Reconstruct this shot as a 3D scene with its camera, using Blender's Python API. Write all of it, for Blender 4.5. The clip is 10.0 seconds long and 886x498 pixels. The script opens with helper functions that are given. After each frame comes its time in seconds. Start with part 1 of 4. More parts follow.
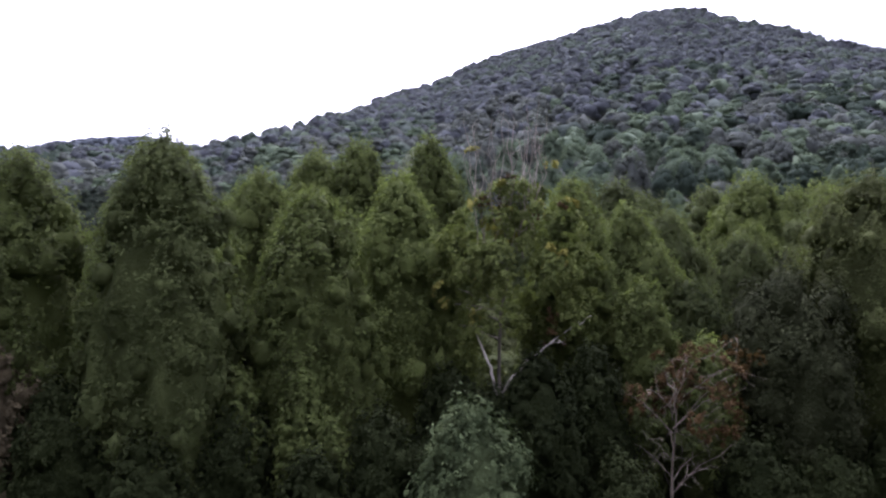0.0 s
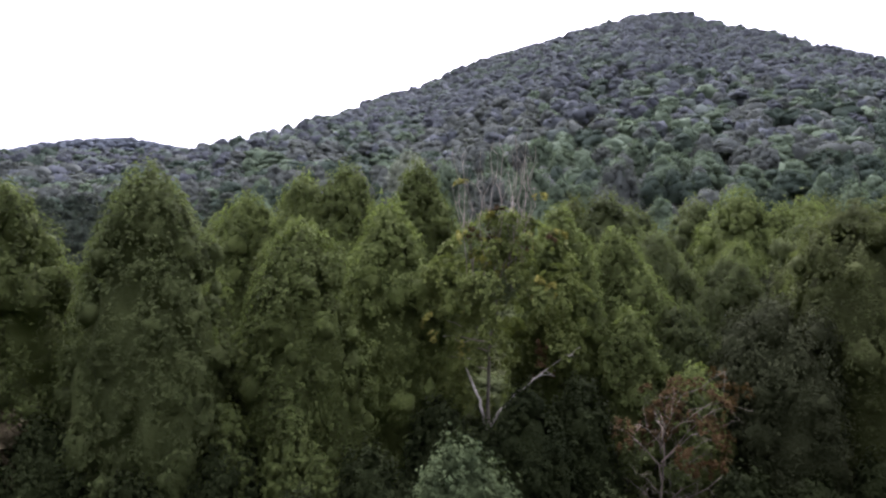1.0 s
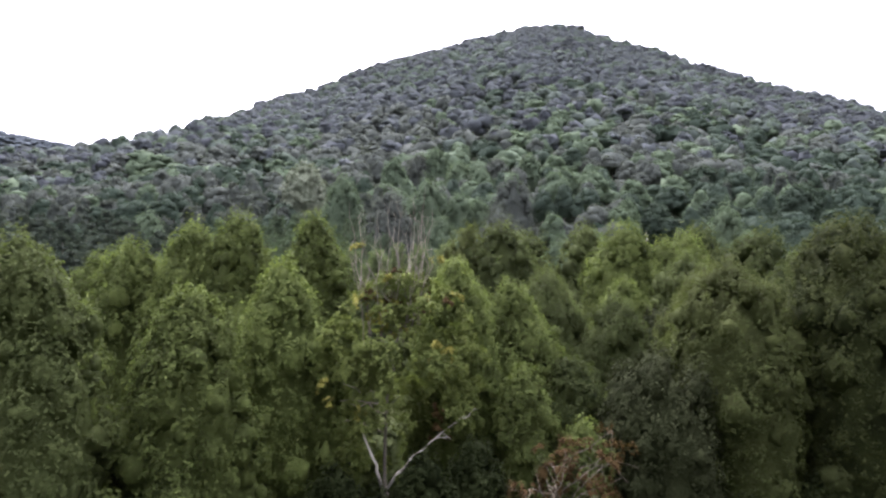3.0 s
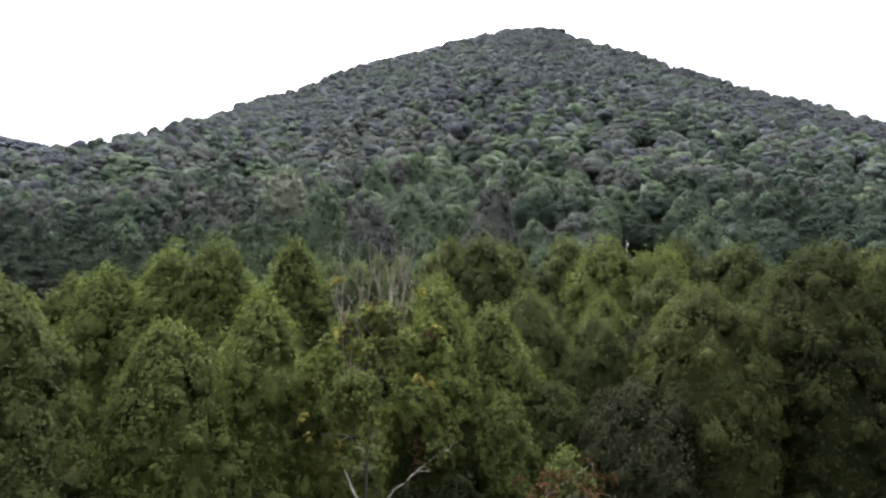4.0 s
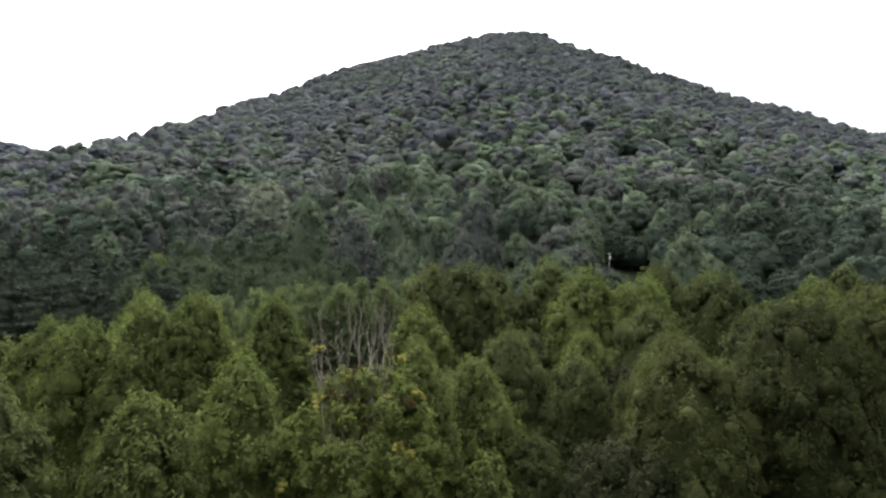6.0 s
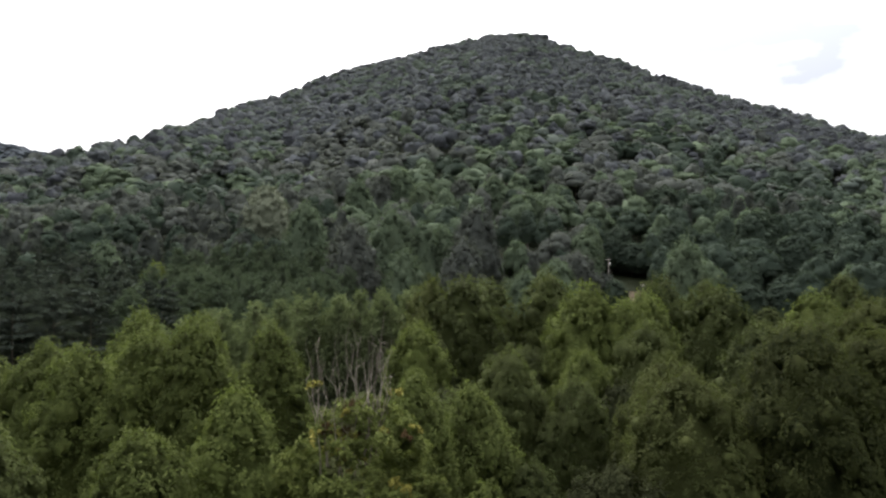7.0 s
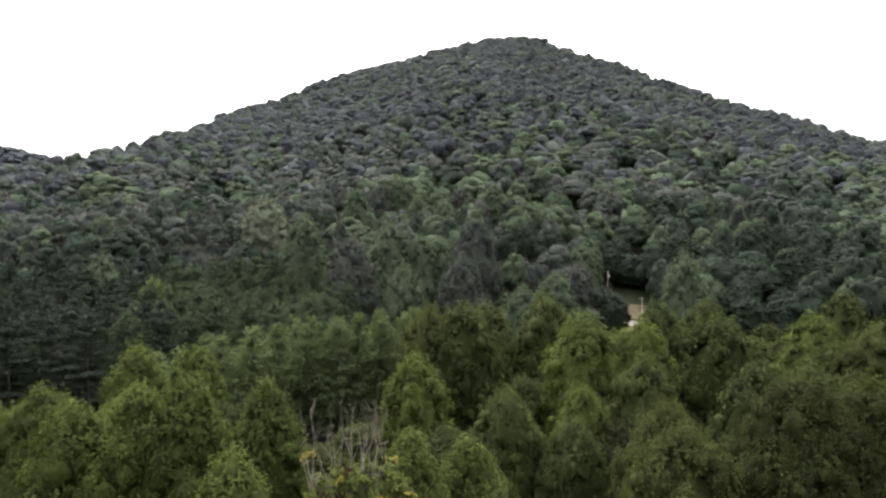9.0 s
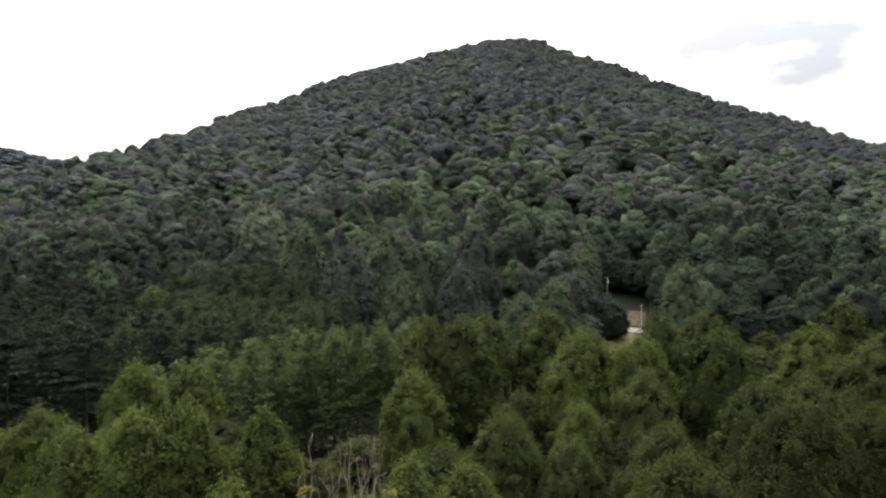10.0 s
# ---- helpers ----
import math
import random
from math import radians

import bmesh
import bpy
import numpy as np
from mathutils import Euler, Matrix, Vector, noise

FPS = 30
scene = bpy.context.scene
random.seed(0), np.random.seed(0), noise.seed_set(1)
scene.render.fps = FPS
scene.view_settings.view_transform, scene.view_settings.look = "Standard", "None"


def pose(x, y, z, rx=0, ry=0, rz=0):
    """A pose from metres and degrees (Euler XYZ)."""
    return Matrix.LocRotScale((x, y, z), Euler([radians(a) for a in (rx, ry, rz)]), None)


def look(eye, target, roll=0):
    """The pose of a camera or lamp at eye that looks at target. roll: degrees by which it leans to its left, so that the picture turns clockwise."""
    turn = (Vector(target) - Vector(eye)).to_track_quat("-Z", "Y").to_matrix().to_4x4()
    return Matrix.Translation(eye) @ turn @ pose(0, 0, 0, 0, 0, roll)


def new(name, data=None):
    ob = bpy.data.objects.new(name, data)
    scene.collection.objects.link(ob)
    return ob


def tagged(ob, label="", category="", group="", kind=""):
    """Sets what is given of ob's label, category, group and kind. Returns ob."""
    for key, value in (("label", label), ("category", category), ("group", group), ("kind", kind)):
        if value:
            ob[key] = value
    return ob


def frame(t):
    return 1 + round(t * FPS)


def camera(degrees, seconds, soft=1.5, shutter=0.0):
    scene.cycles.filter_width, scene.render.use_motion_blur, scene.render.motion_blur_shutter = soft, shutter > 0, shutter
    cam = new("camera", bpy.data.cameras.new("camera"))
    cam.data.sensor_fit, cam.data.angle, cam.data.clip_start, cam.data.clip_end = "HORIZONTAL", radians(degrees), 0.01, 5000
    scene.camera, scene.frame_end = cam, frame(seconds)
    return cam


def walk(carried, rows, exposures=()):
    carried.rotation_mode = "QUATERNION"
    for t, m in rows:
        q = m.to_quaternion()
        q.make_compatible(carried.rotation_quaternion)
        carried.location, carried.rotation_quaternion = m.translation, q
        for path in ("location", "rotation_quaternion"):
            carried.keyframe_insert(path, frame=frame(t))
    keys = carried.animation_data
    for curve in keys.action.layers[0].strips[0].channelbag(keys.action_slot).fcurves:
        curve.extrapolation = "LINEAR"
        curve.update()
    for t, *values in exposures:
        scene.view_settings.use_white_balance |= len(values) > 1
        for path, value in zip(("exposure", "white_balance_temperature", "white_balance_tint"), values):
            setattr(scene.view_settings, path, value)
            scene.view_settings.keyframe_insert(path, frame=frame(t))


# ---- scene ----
cam = camera(64.2, 10.0, soft=2.4, shutter=0.5)
METRES, EYE, TILT, LEAN, TURN = 24.0, 20.0, 0.0, 0.0, 0.0
ROWS = [
    (0.0, 0.0, 0.0, 0.0, 0.0, 0.0, -0.0),
    (0.5, -0.0011, 0.0026, 0.0446, -0.76, 0.05, 0.01),
    (1.0, -0.0004, 0.004, 0.0962, -0.91, 0.07, 0.01),
    (1.5, 0.0002, 0.005, 0.145, -2.68, 0.08, -0.02),
    (2.0, -0.0004, 0.0067, 0.1919, -5.18, 0.1, -0.06),
    (2.5, -0.0004, 0.0105, 0.24, -7.51, 0.11, -0.11),
    (4.0, 0.0008, 0.0163, 0.3903, -10.75, 0.12, -0.13),
    (4.5, 0.003, 0.0171, 0.4417, -10.78, 0.12, -0.13),
    (5.0, 0.0063, 0.0185, 0.4928, -11.14, 0.12, -0.14),
    (5.5, 0.0099, 0.0213, 0.5435, -11.73, 0.11, -0.15),
    (6.0, 0.0135, 0.0252, 0.5942, -12.05, 0.1, -0.15),
    (7.5, 0.0277, 0.0386, 0.7455, -12.07, 0.09, -0.13),
    (8.0, 0.0317, 0.0425, 0.7954, -12.08, 0.08, -0.1),
    (8.5, 0.0353, 0.0473, 0.8477, -12.09, 0.09, -0.1),
    (9.0, 0.0388, 0.0515, 0.8976, -12.1, 0.08, -0.08),
    (9.5, 0.0415, 0.0555, 0.9466, -12.12, 0.08, -0.08),
    (10.0, 0.0437, 0.0586, 0.9963, -12.14, 0.07, -0.07),
]
# the camera's own exposure (stops) and white balance on the way
EXPOSURES = [(0.0, 1.14, 5600, 30), (0.5, 1.34, 5700, 28), (1.0, 1.36, 5800, 26), (1.5, 1.34, 5900, 24), (2.0, 1.49, 5900, 22), (2.5, 1.71, 6000, 20), (2.7, 1.74, 6000, 20), (3.8, 1.48, 6150, 16),
             (4.0, 1.37, 6200, 15), (4.5, 1.17, 6200, 14), (5.0, 0.98, 6250, 13), (5.5, 1.0, 6300, 12), (6.0, 1.08, 6350, 12), (7.5, 0.65, 6500, 10), (8.0, 0.7, 6500, 10),
             (8.5, 1.01, 6600, 10), (9.0, 1.04, 6600, 10), (9.5, 0.82, 6700, 10), (10.0, 0.62, 6750, 10)]
walk(cam, [(t, pose(0, 0, EYE, TILT, LEAN, TURN) @ pose(METRES * x, METRES * y, METRES * z, 90 + pitch, roll, yaw)) for t, x, y, z, yaw, pitch, roll in ROWS], EXPOSURES)

# ---- sky and light ----
SUN_AZ, SUN_EL = 2.0, 53.0        # degrees right of +y, and above the horizon
sun_dir = Vector((math.sin(radians(SUN_AZ)) * math.cos(radians(SUN_EL)), math.cos(radians(SUN_AZ)) * math.cos(radians(SUN_EL)), math.sin(radians(SUN_EL))))

world = bpy.data.worlds.new("overcast_sky")
scene.world = world
world.use_nodes = True
wn, wl = world.node_tree.nodes, world.node_tree.links
wn.clear()
w_out, w_bg = wn.new("ShaderNodeOutputWorld"), wn.new("ShaderNodeBackground")
sky = wn.new("ShaderNodeTexSky")
sky.sky_type, sky.sun_disc = "NISHITA", False
sky.sun_elevation, sky.sun_rotation = radians(SUN_EL), radians(SUN_AZ)
sky.air_density, sky.dust_density = 1.0, 3.0
w_tc, w_map = wn.new("ShaderNodeTexCoord"), wn.new("ShaderNodeMapping")
w_map.inputs["Scale"].default_value, w_map.inputs["Location"].default_value = (1.0, 1.0, 2.6), (0.7, 0.35, 0.2)
w_noise = wn.new("ShaderNodeTexNoise")
w_noise.inputs["Scale"].default_value, w_noise.inputs["Detail"].default_value, w_noise.inputs["Roughness"].default_value = 7.0, 5.0, 0.5
w_ramp = wn.new("ShaderNodeValToRGB")
w_ramp.color_ramp.elements[0].position, w_ramp.color_ramp.elements[0].color = 0.27, (5.0, 5.15, 5.55, 1)
w_ramp.color_ramp.elements[1].position, w_ramp.color_ramp.elements[1].color = 0.62, (13.6, 13.6, 13.8, 1)
w_mix = wn.new("ShaderNodeMix")
w_mix.data_type = "RGBA"
w_mix.inputs["Factor"].default_value = 0.86
wl.new(w_tc.outputs["Generated"], w_map.inputs["Vector"])
wl.new(w_map.outputs["Vector"], w_noise.inputs["Vector"])
# the cloud sheet breaks up to the east of the hill
w_east, w_gap, w_fac = wn.new("ShaderNodeVectorMath"), wn.new("ShaderNodeMapRange"), wn.new("ShaderNodeMath")
w_east.operation, w_fac.operation = "DOT_PRODUCT", "ADD"
w_east.inputs[1].default_value = (0.555, 0.735, 0.388)
wl.new(w_tc.outputs["Generated"], w_east.inputs[0])
wl.new(w_east.outputs["Value"], w_gap.inputs["Value"])
w_gap.interpolation_type = "SMOOTHSTEP"
for k, v in (("From Min", 0.955), ("From Max", 0.992), ("To Min", 0.4), ("To Max", -0.19)):
    w_gap.inputs[k].default_value = v
wl.new(w_noise.outputs["Fac"], w_fac.inputs[0])
wl.new(w_gap.outputs["Result"], w_fac.inputs[1])
wl.new(w_fac.outputs[0], w_ramp.inputs["Fac"])
wl.new(sky.outputs["Color"], w_mix.inputs["A"])
wl.new(w_ramp.outputs["Color"], w_mix.inputs["B"])
# an overcast sky is brightest overhead
w_sep, w_up, w_scale = wn.new("ShaderNodeSeparateXYZ"), wn.new("ShaderNodeMath"), wn.new("ShaderNodeVectorMath")
w_up.operation, w_scale.operation = "MULTIPLY_ADD", "SCALE"
wl.new(w_tc.outputs["Generated"], w_sep.inputs[0])
wl.new(w_sep.outputs["Z"], w_up.inputs[0])
w_up.inputs[1].default_value, w_up.inputs[2].default_value = 1.9, 0.60
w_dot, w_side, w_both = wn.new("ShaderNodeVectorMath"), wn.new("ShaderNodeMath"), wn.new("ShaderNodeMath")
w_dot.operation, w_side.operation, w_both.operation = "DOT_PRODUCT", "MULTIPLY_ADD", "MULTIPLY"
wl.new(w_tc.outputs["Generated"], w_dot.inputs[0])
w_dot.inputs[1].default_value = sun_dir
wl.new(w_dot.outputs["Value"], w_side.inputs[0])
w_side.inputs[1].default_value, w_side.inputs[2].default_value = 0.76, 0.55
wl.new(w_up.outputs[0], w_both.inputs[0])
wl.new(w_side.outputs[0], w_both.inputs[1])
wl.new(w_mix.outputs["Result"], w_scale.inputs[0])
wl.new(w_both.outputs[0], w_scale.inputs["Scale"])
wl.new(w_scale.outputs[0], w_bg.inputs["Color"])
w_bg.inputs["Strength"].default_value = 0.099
wl.new(w_bg.outputs["Background"], w_out.inputs["Surface"])

sun = new("sun", bpy.data.lights.new("sun", "SUN"))
sun.data.energy, sun.data.angle, sun.data.color = 3.9, radians(28), (1.0, 0.95, 0.86)
sun.matrix_world = look(sun_dir * 50, (0, 0, 0))


# ---- materials ----
def node_material(name):
    m = bpy.data.materials.new(name)
    m.use_nodes = True
    n = m.node_tree.nodes
    return m, n, m.node_tree.links, n["Principled BSDF"]


def foliage(name, dark, light, glow=0.2, rough=0.6, spread=0.28, relief=0.9, grain=2.4):
    """Leaves: two greens mixed per leaf and per tree, with some light passing through."""
    m, n, l, p = node_material(name)
    geo, info = n.new("ShaderNodeNewGeometry"), n.new("ShaderNodeObjectInfo")
    tex = n.new("ShaderNodeTexNoise")
    tex.inputs["Scale"].default_value, tex.inputs["Detail"].default_value, tex.inputs["Roughness"].default_value = 0.35, 5.0, 0.65
    l.new(geo.outputs["Position"], tex.inputs["Vector"])
    a, b, c = (n.new("ShaderNodeMath") for _ in range(3))
    a.operation = "MULTIPLY_ADD"
    l.new(geo.outputs["Random Per Island"], a.inputs[0])
    a.inputs[1].default_value = spread
    l.new(tex.outputs["Fac"], a.inputs[2])
    b.operation = "MULTIPLY_ADD"
    l.new(info.outputs["Random"], b.inputs[0])
    b.inputs[1].default_value = 0.34
    l.new(a.outputs[0], b.inputs[2])
    c.operation = "ADD"
    c.use_clamp = True
    l.new(b.outputs[0], c.inputs[0])
    c.inputs[1].default_value = -0.37
    mix = n.new("ShaderNodeMix")
    mix.data_type = "RGBA"
    mix.inputs["A"].default_value, mix.inputs["B"].default_value = (*dark, 1), (*light, 1)
    l.new(c.outputs[0], mix.inputs["Factor"])
    l.new(mix.outputs["Result"], p.inputs["Base Color"])
    p.inputs["Roughness"].default_value = rough
    p.inputs["Specular IOR Level"].default_value = 0.02
    rel, bp = n.new("ShaderNodeTexNoise"), n.new("ShaderNodeBump")
    rel.inputs["Scale"].default_value, rel.inputs["Detail"].default_value, rel.inputs["Roughness"].default_value = grain, 4.0, 0.65
    l.new(geo.outputs["Position"], rel.inputs["Vector"])
    bp.inputs["Strength"].default_value, bp.inputs["Distance"].default_value = relief, 1.0 / grain
    l.new(rel.outputs["Fac"], bp.inputs["Height"])
    l.new(bp.outputs["Normal"], p.inputs["Normal"])
    tr, ms = n.new("ShaderNodeBsdfTranslucent"), n.new("ShaderNodeMixShader")
    fresh = n.new("ShaderNodeMix")
    fresh.data_type, fresh.blend_type = "RGBA", "MULTIPLY"
    fresh.inputs["Factor"].default_value, fresh.inputs["B"].default_value = 1.0, (1.08, 1.16, 0.82, 1)
    l.new(mix.outputs["Result"], fresh.inputs["A"])
    l.new(fresh.outputs["Result"], tr.inputs["Color"])
    ms.inputs[0].default_value = glow
    l.new(p.outputs[0], ms.inputs[1])
    l.new(tr.outputs[0], ms.inputs[2])
    l.new(ms.outputs[0], n["Material Output"].inputs["Surface"])
    return m


def rough_surface(name, dark, light, scale, rough=0.9, bump=0.3, stretch=(1, 1, 1), dist=0.05):
    """Earth, bark, gravel: two colours mixed by coarse and fine noise, with relief."""
    m, n, l, p = node_material(name)
    geo, mp = n.new("ShaderNodeTexCoord"), n.new("ShaderNodeMapping")
    mp.inputs["Scale"].default_value = stretch
    l.new(geo.outputs["Object"], mp.inputs["Vector"])
    big, fine = n.new("ShaderNodeTexNoise"), n.new("ShaderNodeTexNoise")
    big.inputs["Scale"].default_value, big.inputs["Detail"].default_value = scale, 5.0
    fine.inputs["Scale"].default_value, fine.inputs["Detail"].default_value = scale * 11, 6.0
    for t in (big, fine):
        l.new(mp.outputs["Vector"], t.inputs["Vector"])
    add = n.new("ShaderNodeMath")
    add.operation = "MULTIPLY_ADD"
    l.new(fine.outputs["Fac"], add.inputs[0])
    add.inputs[1].default_value = 0.8
    l.new(big.outputs["Fac"], add.inputs[2])
    ramp = n.new("ShaderNodeValToRGB")
    ramp.color_ramp.elements[0].position, ramp.color_ramp.elements[0].color = 0.7, (*dark, 1)
    ramp.color_ramp.elements[1].position, ramp.color_ramp.elements[1].color = 1.1, (*light, 1)
    l.new(add.outputs[0], ramp.inputs["Fac"])
    l.new(ramp.outputs["Color"], p.inputs["Base Color"])
    p.inputs["Roughness"].default_value = rough
    p.inputs["Specular IOR Level"].default_value = 0.1 if rough > 0.8 else 0.5
    bp = n.new("ShaderNodeBump")
    bp.inputs["Strength"].default_value, bp.inputs["Distance"].default_value = bump, dist
    l.new(fine.outputs["Fac"], bp.inputs["Height"])
    l.new(bp.outputs["Normal"], p.inputs["Normal"])
    return m


M_POPLAR = foliage("leaf_tulip_poplar", (0.0190, 0.0234, 0.0087), (0.1157, 0.1412, 0.0427), 0.42, spread=0.42, grain=4.0)
M_OAK = foliage("leaf_oak", (0.0143, 0.0169, 0.0075), (0.0706, 0.0812, 0.0284), 0.42, spread=0.42, grain=4.0)
M_MAPLE = foliage("leaf_maple", (0.0156, 0.0191, 0.0088), (0.0759, 0.0907, 0.0334), 0.42, spread=0.42, grain=4.0)
M_SYCAMORE = foliage("leaf_turning_yellow", (0.0160, 0.0204, 0.0081), (0.0811, 0.0969, 0.0348), 0.42, spread=0.42, grain=4.0)
M_DYING = foliage("leaf_dying_sycamore", (0.0454, 0.0571, 0.0180), (0.1318, 0.1525, 0.0430), 0.3)
M_YELLOW = foliage("leaf_yellow", (0.092, 0.092, 0.025), (0.185, 0.168, 0.042))
M_RUST = foliage("leaf_rust", (0.030, 0.020, 0.009), (0.062, 0.038, 0.015))
M_SILVER = foliage("leaf_grey_green", (0.0113, 0.0135, 0.0058), (0.0258, 0.0291, 0.0132), 0.15, 0.75)
M_BUSH = foliage("leaf_blue_green_bush", (0.0255, 0.0357, 0.0161), (0.0723, 0.0892, 0.0382), 0.15, 0.7)
M_PINE = foliage("needles_white_pine", (0.0288, 0.0366, 0.0309), (0.0636, 0.0746, 0.0595), 0.15, 0.7)
M_PINE_YOUNG = foliage("needles_young_pine", (0.0684, 0.0853, 0.0415), (0.1489, 0.1779, 0.0898), 0.2, 0.7)
M_PINE_STAND = foliage("needles_pine_stand", (0.0400, 0.0540, 0.0363), (0.0886, 0.1123, 0.0704), 0.15, 0.7)
# shrub leaves darkened to hold the shade below the forest edge
M_SHADE = foliage("leaf_shrub_shade", (0.0070, 0.0094, 0.0036), (0.0209, 0.0258, 0.0092), 0.15, 0.75)
M_DULL = foliage("leaf_withering", (0.034, 0.028, 0.016), (0.064, 0.052, 0.030), 0.2, 0.7)
# haze over the upper hill is mixed into leaf colours A to C as blue-grey
M_HILL_A = foliage("leaf_hill_haze_a", (0.0615, 0.0672, 0.0767), (0.0823, 0.0893, 0.0927), 0.45, 0.8, 0.10, 0.35, 0.9)
M_HILL_B = foliage("leaf_hill_haze_b", (0.0626, 0.0766, 0.0699), (0.0867, 0.1026, 0.0828), 0.45, 0.8, 0.10, 0.35, 0.9)
M_HILL_C = foliage("leaf_hill_haze_c", (0.0496, 0.0539, 0.0629), (0.0655, 0.0698, 0.0742), 0.45, 0.8, 0.10, 0.35, 0.9)
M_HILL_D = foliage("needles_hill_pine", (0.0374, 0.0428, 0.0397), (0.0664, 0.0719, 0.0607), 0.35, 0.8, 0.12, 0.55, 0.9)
# extra blue in the slope leaves stands for haze
M_SLOPE_A = foliage("leaf_slope_haze_green", (0.0507, 0.0683, 0.0466), (0.0918, 0.1160, 0.0710), 0.28, 0.8, 0.15, 0.6, 1.5)
M_SLOPE_B = foliage("leaf_slope_haze_dull", (0.0461, 0.0523, 0.0488), (0.0762, 0.0812, 0.0678), 0.28, 0.8, 0.15, 0.6, 1.5)
# darkest slope leaf; the east flank's shade is put into its colour
M_SLOPE_C = foliage("leaf_slope_dark_shade", (0.0261, 0.0359, 0.0281), (0.0427, 0.0562, 0.0392), 0.28, 0.8, 0.15, 0.6, 1.5)
M_PALE_LEAF = foliage("leaf_pale_hill_tree", (0.105, 0.118, 0.088), (0.150, 0.164, 0.118), 0.15, 0.8, 0.15, 0.9, 0.9)
# haze before the far ridge is painted into this bluish leaf colour
M_FAR = foliage("leaf_far_haze", (0.0530, 0.0608, 0.0702), (0.0593, 0.0686, 0.0772), 0.2, 0.9, 0.05, 0.2, 0.4)
M_GREYWOOD = rough_surface("bark_grey_branches", (0.060, 0.050, 0.038), (0.145, 0.122, 0.094), 1.5, stretch=(3, 3, 0.5))
M_BARK = rough_surface("bark_grey_brown", (0.035, 0.030, 0.024), (0.10, 0.088, 0.072), 1.2, stretch=(3, 3, 0.5))
M_PALE = rough_surface("bark_pale_sycamore", (0.1375, 0.1250, 0.1025), (0.3000, 0.2750, 0.2375), 1.0, stretch=(2, 2, 0.6))
M_DEADWOOD = rough_surface("bark_dead_grey", (0.078, 0.068, 0.056), (0.190, 0.168, 0.140), 1.5, stretch=(3, 3, 0.5))
# solid cores of the crowns; the shade inside a crown is put into this colour
M_CORE = rough_surface("crown_core_shade", (0.010, 0.011, 0.006), (0.026, 0.026, 0.015), 1.5, rough=1.0, bump=0.5)
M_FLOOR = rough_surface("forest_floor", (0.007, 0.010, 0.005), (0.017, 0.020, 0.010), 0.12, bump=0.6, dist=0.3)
M_GRASS = rough_surface("rough_grass", (0.055, 0.062, 0.024), (0.120, 0.115, 0.050), 0.3, bump=0.5, dist=0.1)
M_CLAY = rough_surface("dry_bank", (0.040, 0.031, 0.020), (0.072, 0.056, 0.036), 0.3, bump=0.5, dist=0.1)
M_GRAVEL = rough_surface("pale_gravel", (0.1612, 0.1519, 0.1364), (0.2480, 0.2356, 0.2170), 0.8, bump=0.3)
M_POLE = rough_surface("weathered_pole", (0.1440, 0.1320, 0.1140), (0.2280, 0.2100, 0.1860), 1.0, stretch=(4, 4, 0.3))
M_METAL = rough_surface("grey_painted_metal", (0.2400, 0.2460, 0.2520), (0.3300, 0.3360, 0.3420), 2.0, rough=0.5, bump=0.05)


# ---- the lie of the land ----
# bearing (degrees right of +y), range of the ridge, height of its ground
RIDGE = [(-180, 620, 20), (-70, 620, 20), (-45, 600, 62), (-30, 560, 72), (-20, 560, 80), (-15.5, 560, 91), (-12.9, 565, 99), (-10.8, 571, 106), (-7, 660, 133),
         (-3.2, 748, 172), (-1, 790, 187), (1, 803, 203), (6, 834, 238), (10.6, 863, 267), (15, 889, 289), (18, 905, 296), (20.2, 890, 283), (22.8, 871, 263),
         (26.3, 846, 240), (29, 820, 217), (31.4, 791, 196), (34.6, 753, 168), (38.4, 713, 145), (42, 688, 124), (46, 665, 108), (55, 620, 80), (75, 600, 45), (110, 620, 20), (180, 620, 20)]
R_AZ, R_R, R_Z = (np.array(c, float) for c in zip(*RIDGE))
FAR_AZ = np.array([-180, -60, -48, -36, -32, -29, -25, -23, -19.5, -16, -13, -8, -2, 20, 180], float)
FAR_Z = np.array([60, 90, 120, 150, 169, 194, 211, 215, 202, 185, 170, 150, 110, 60, 60], float)
FAR_R = 1500.0


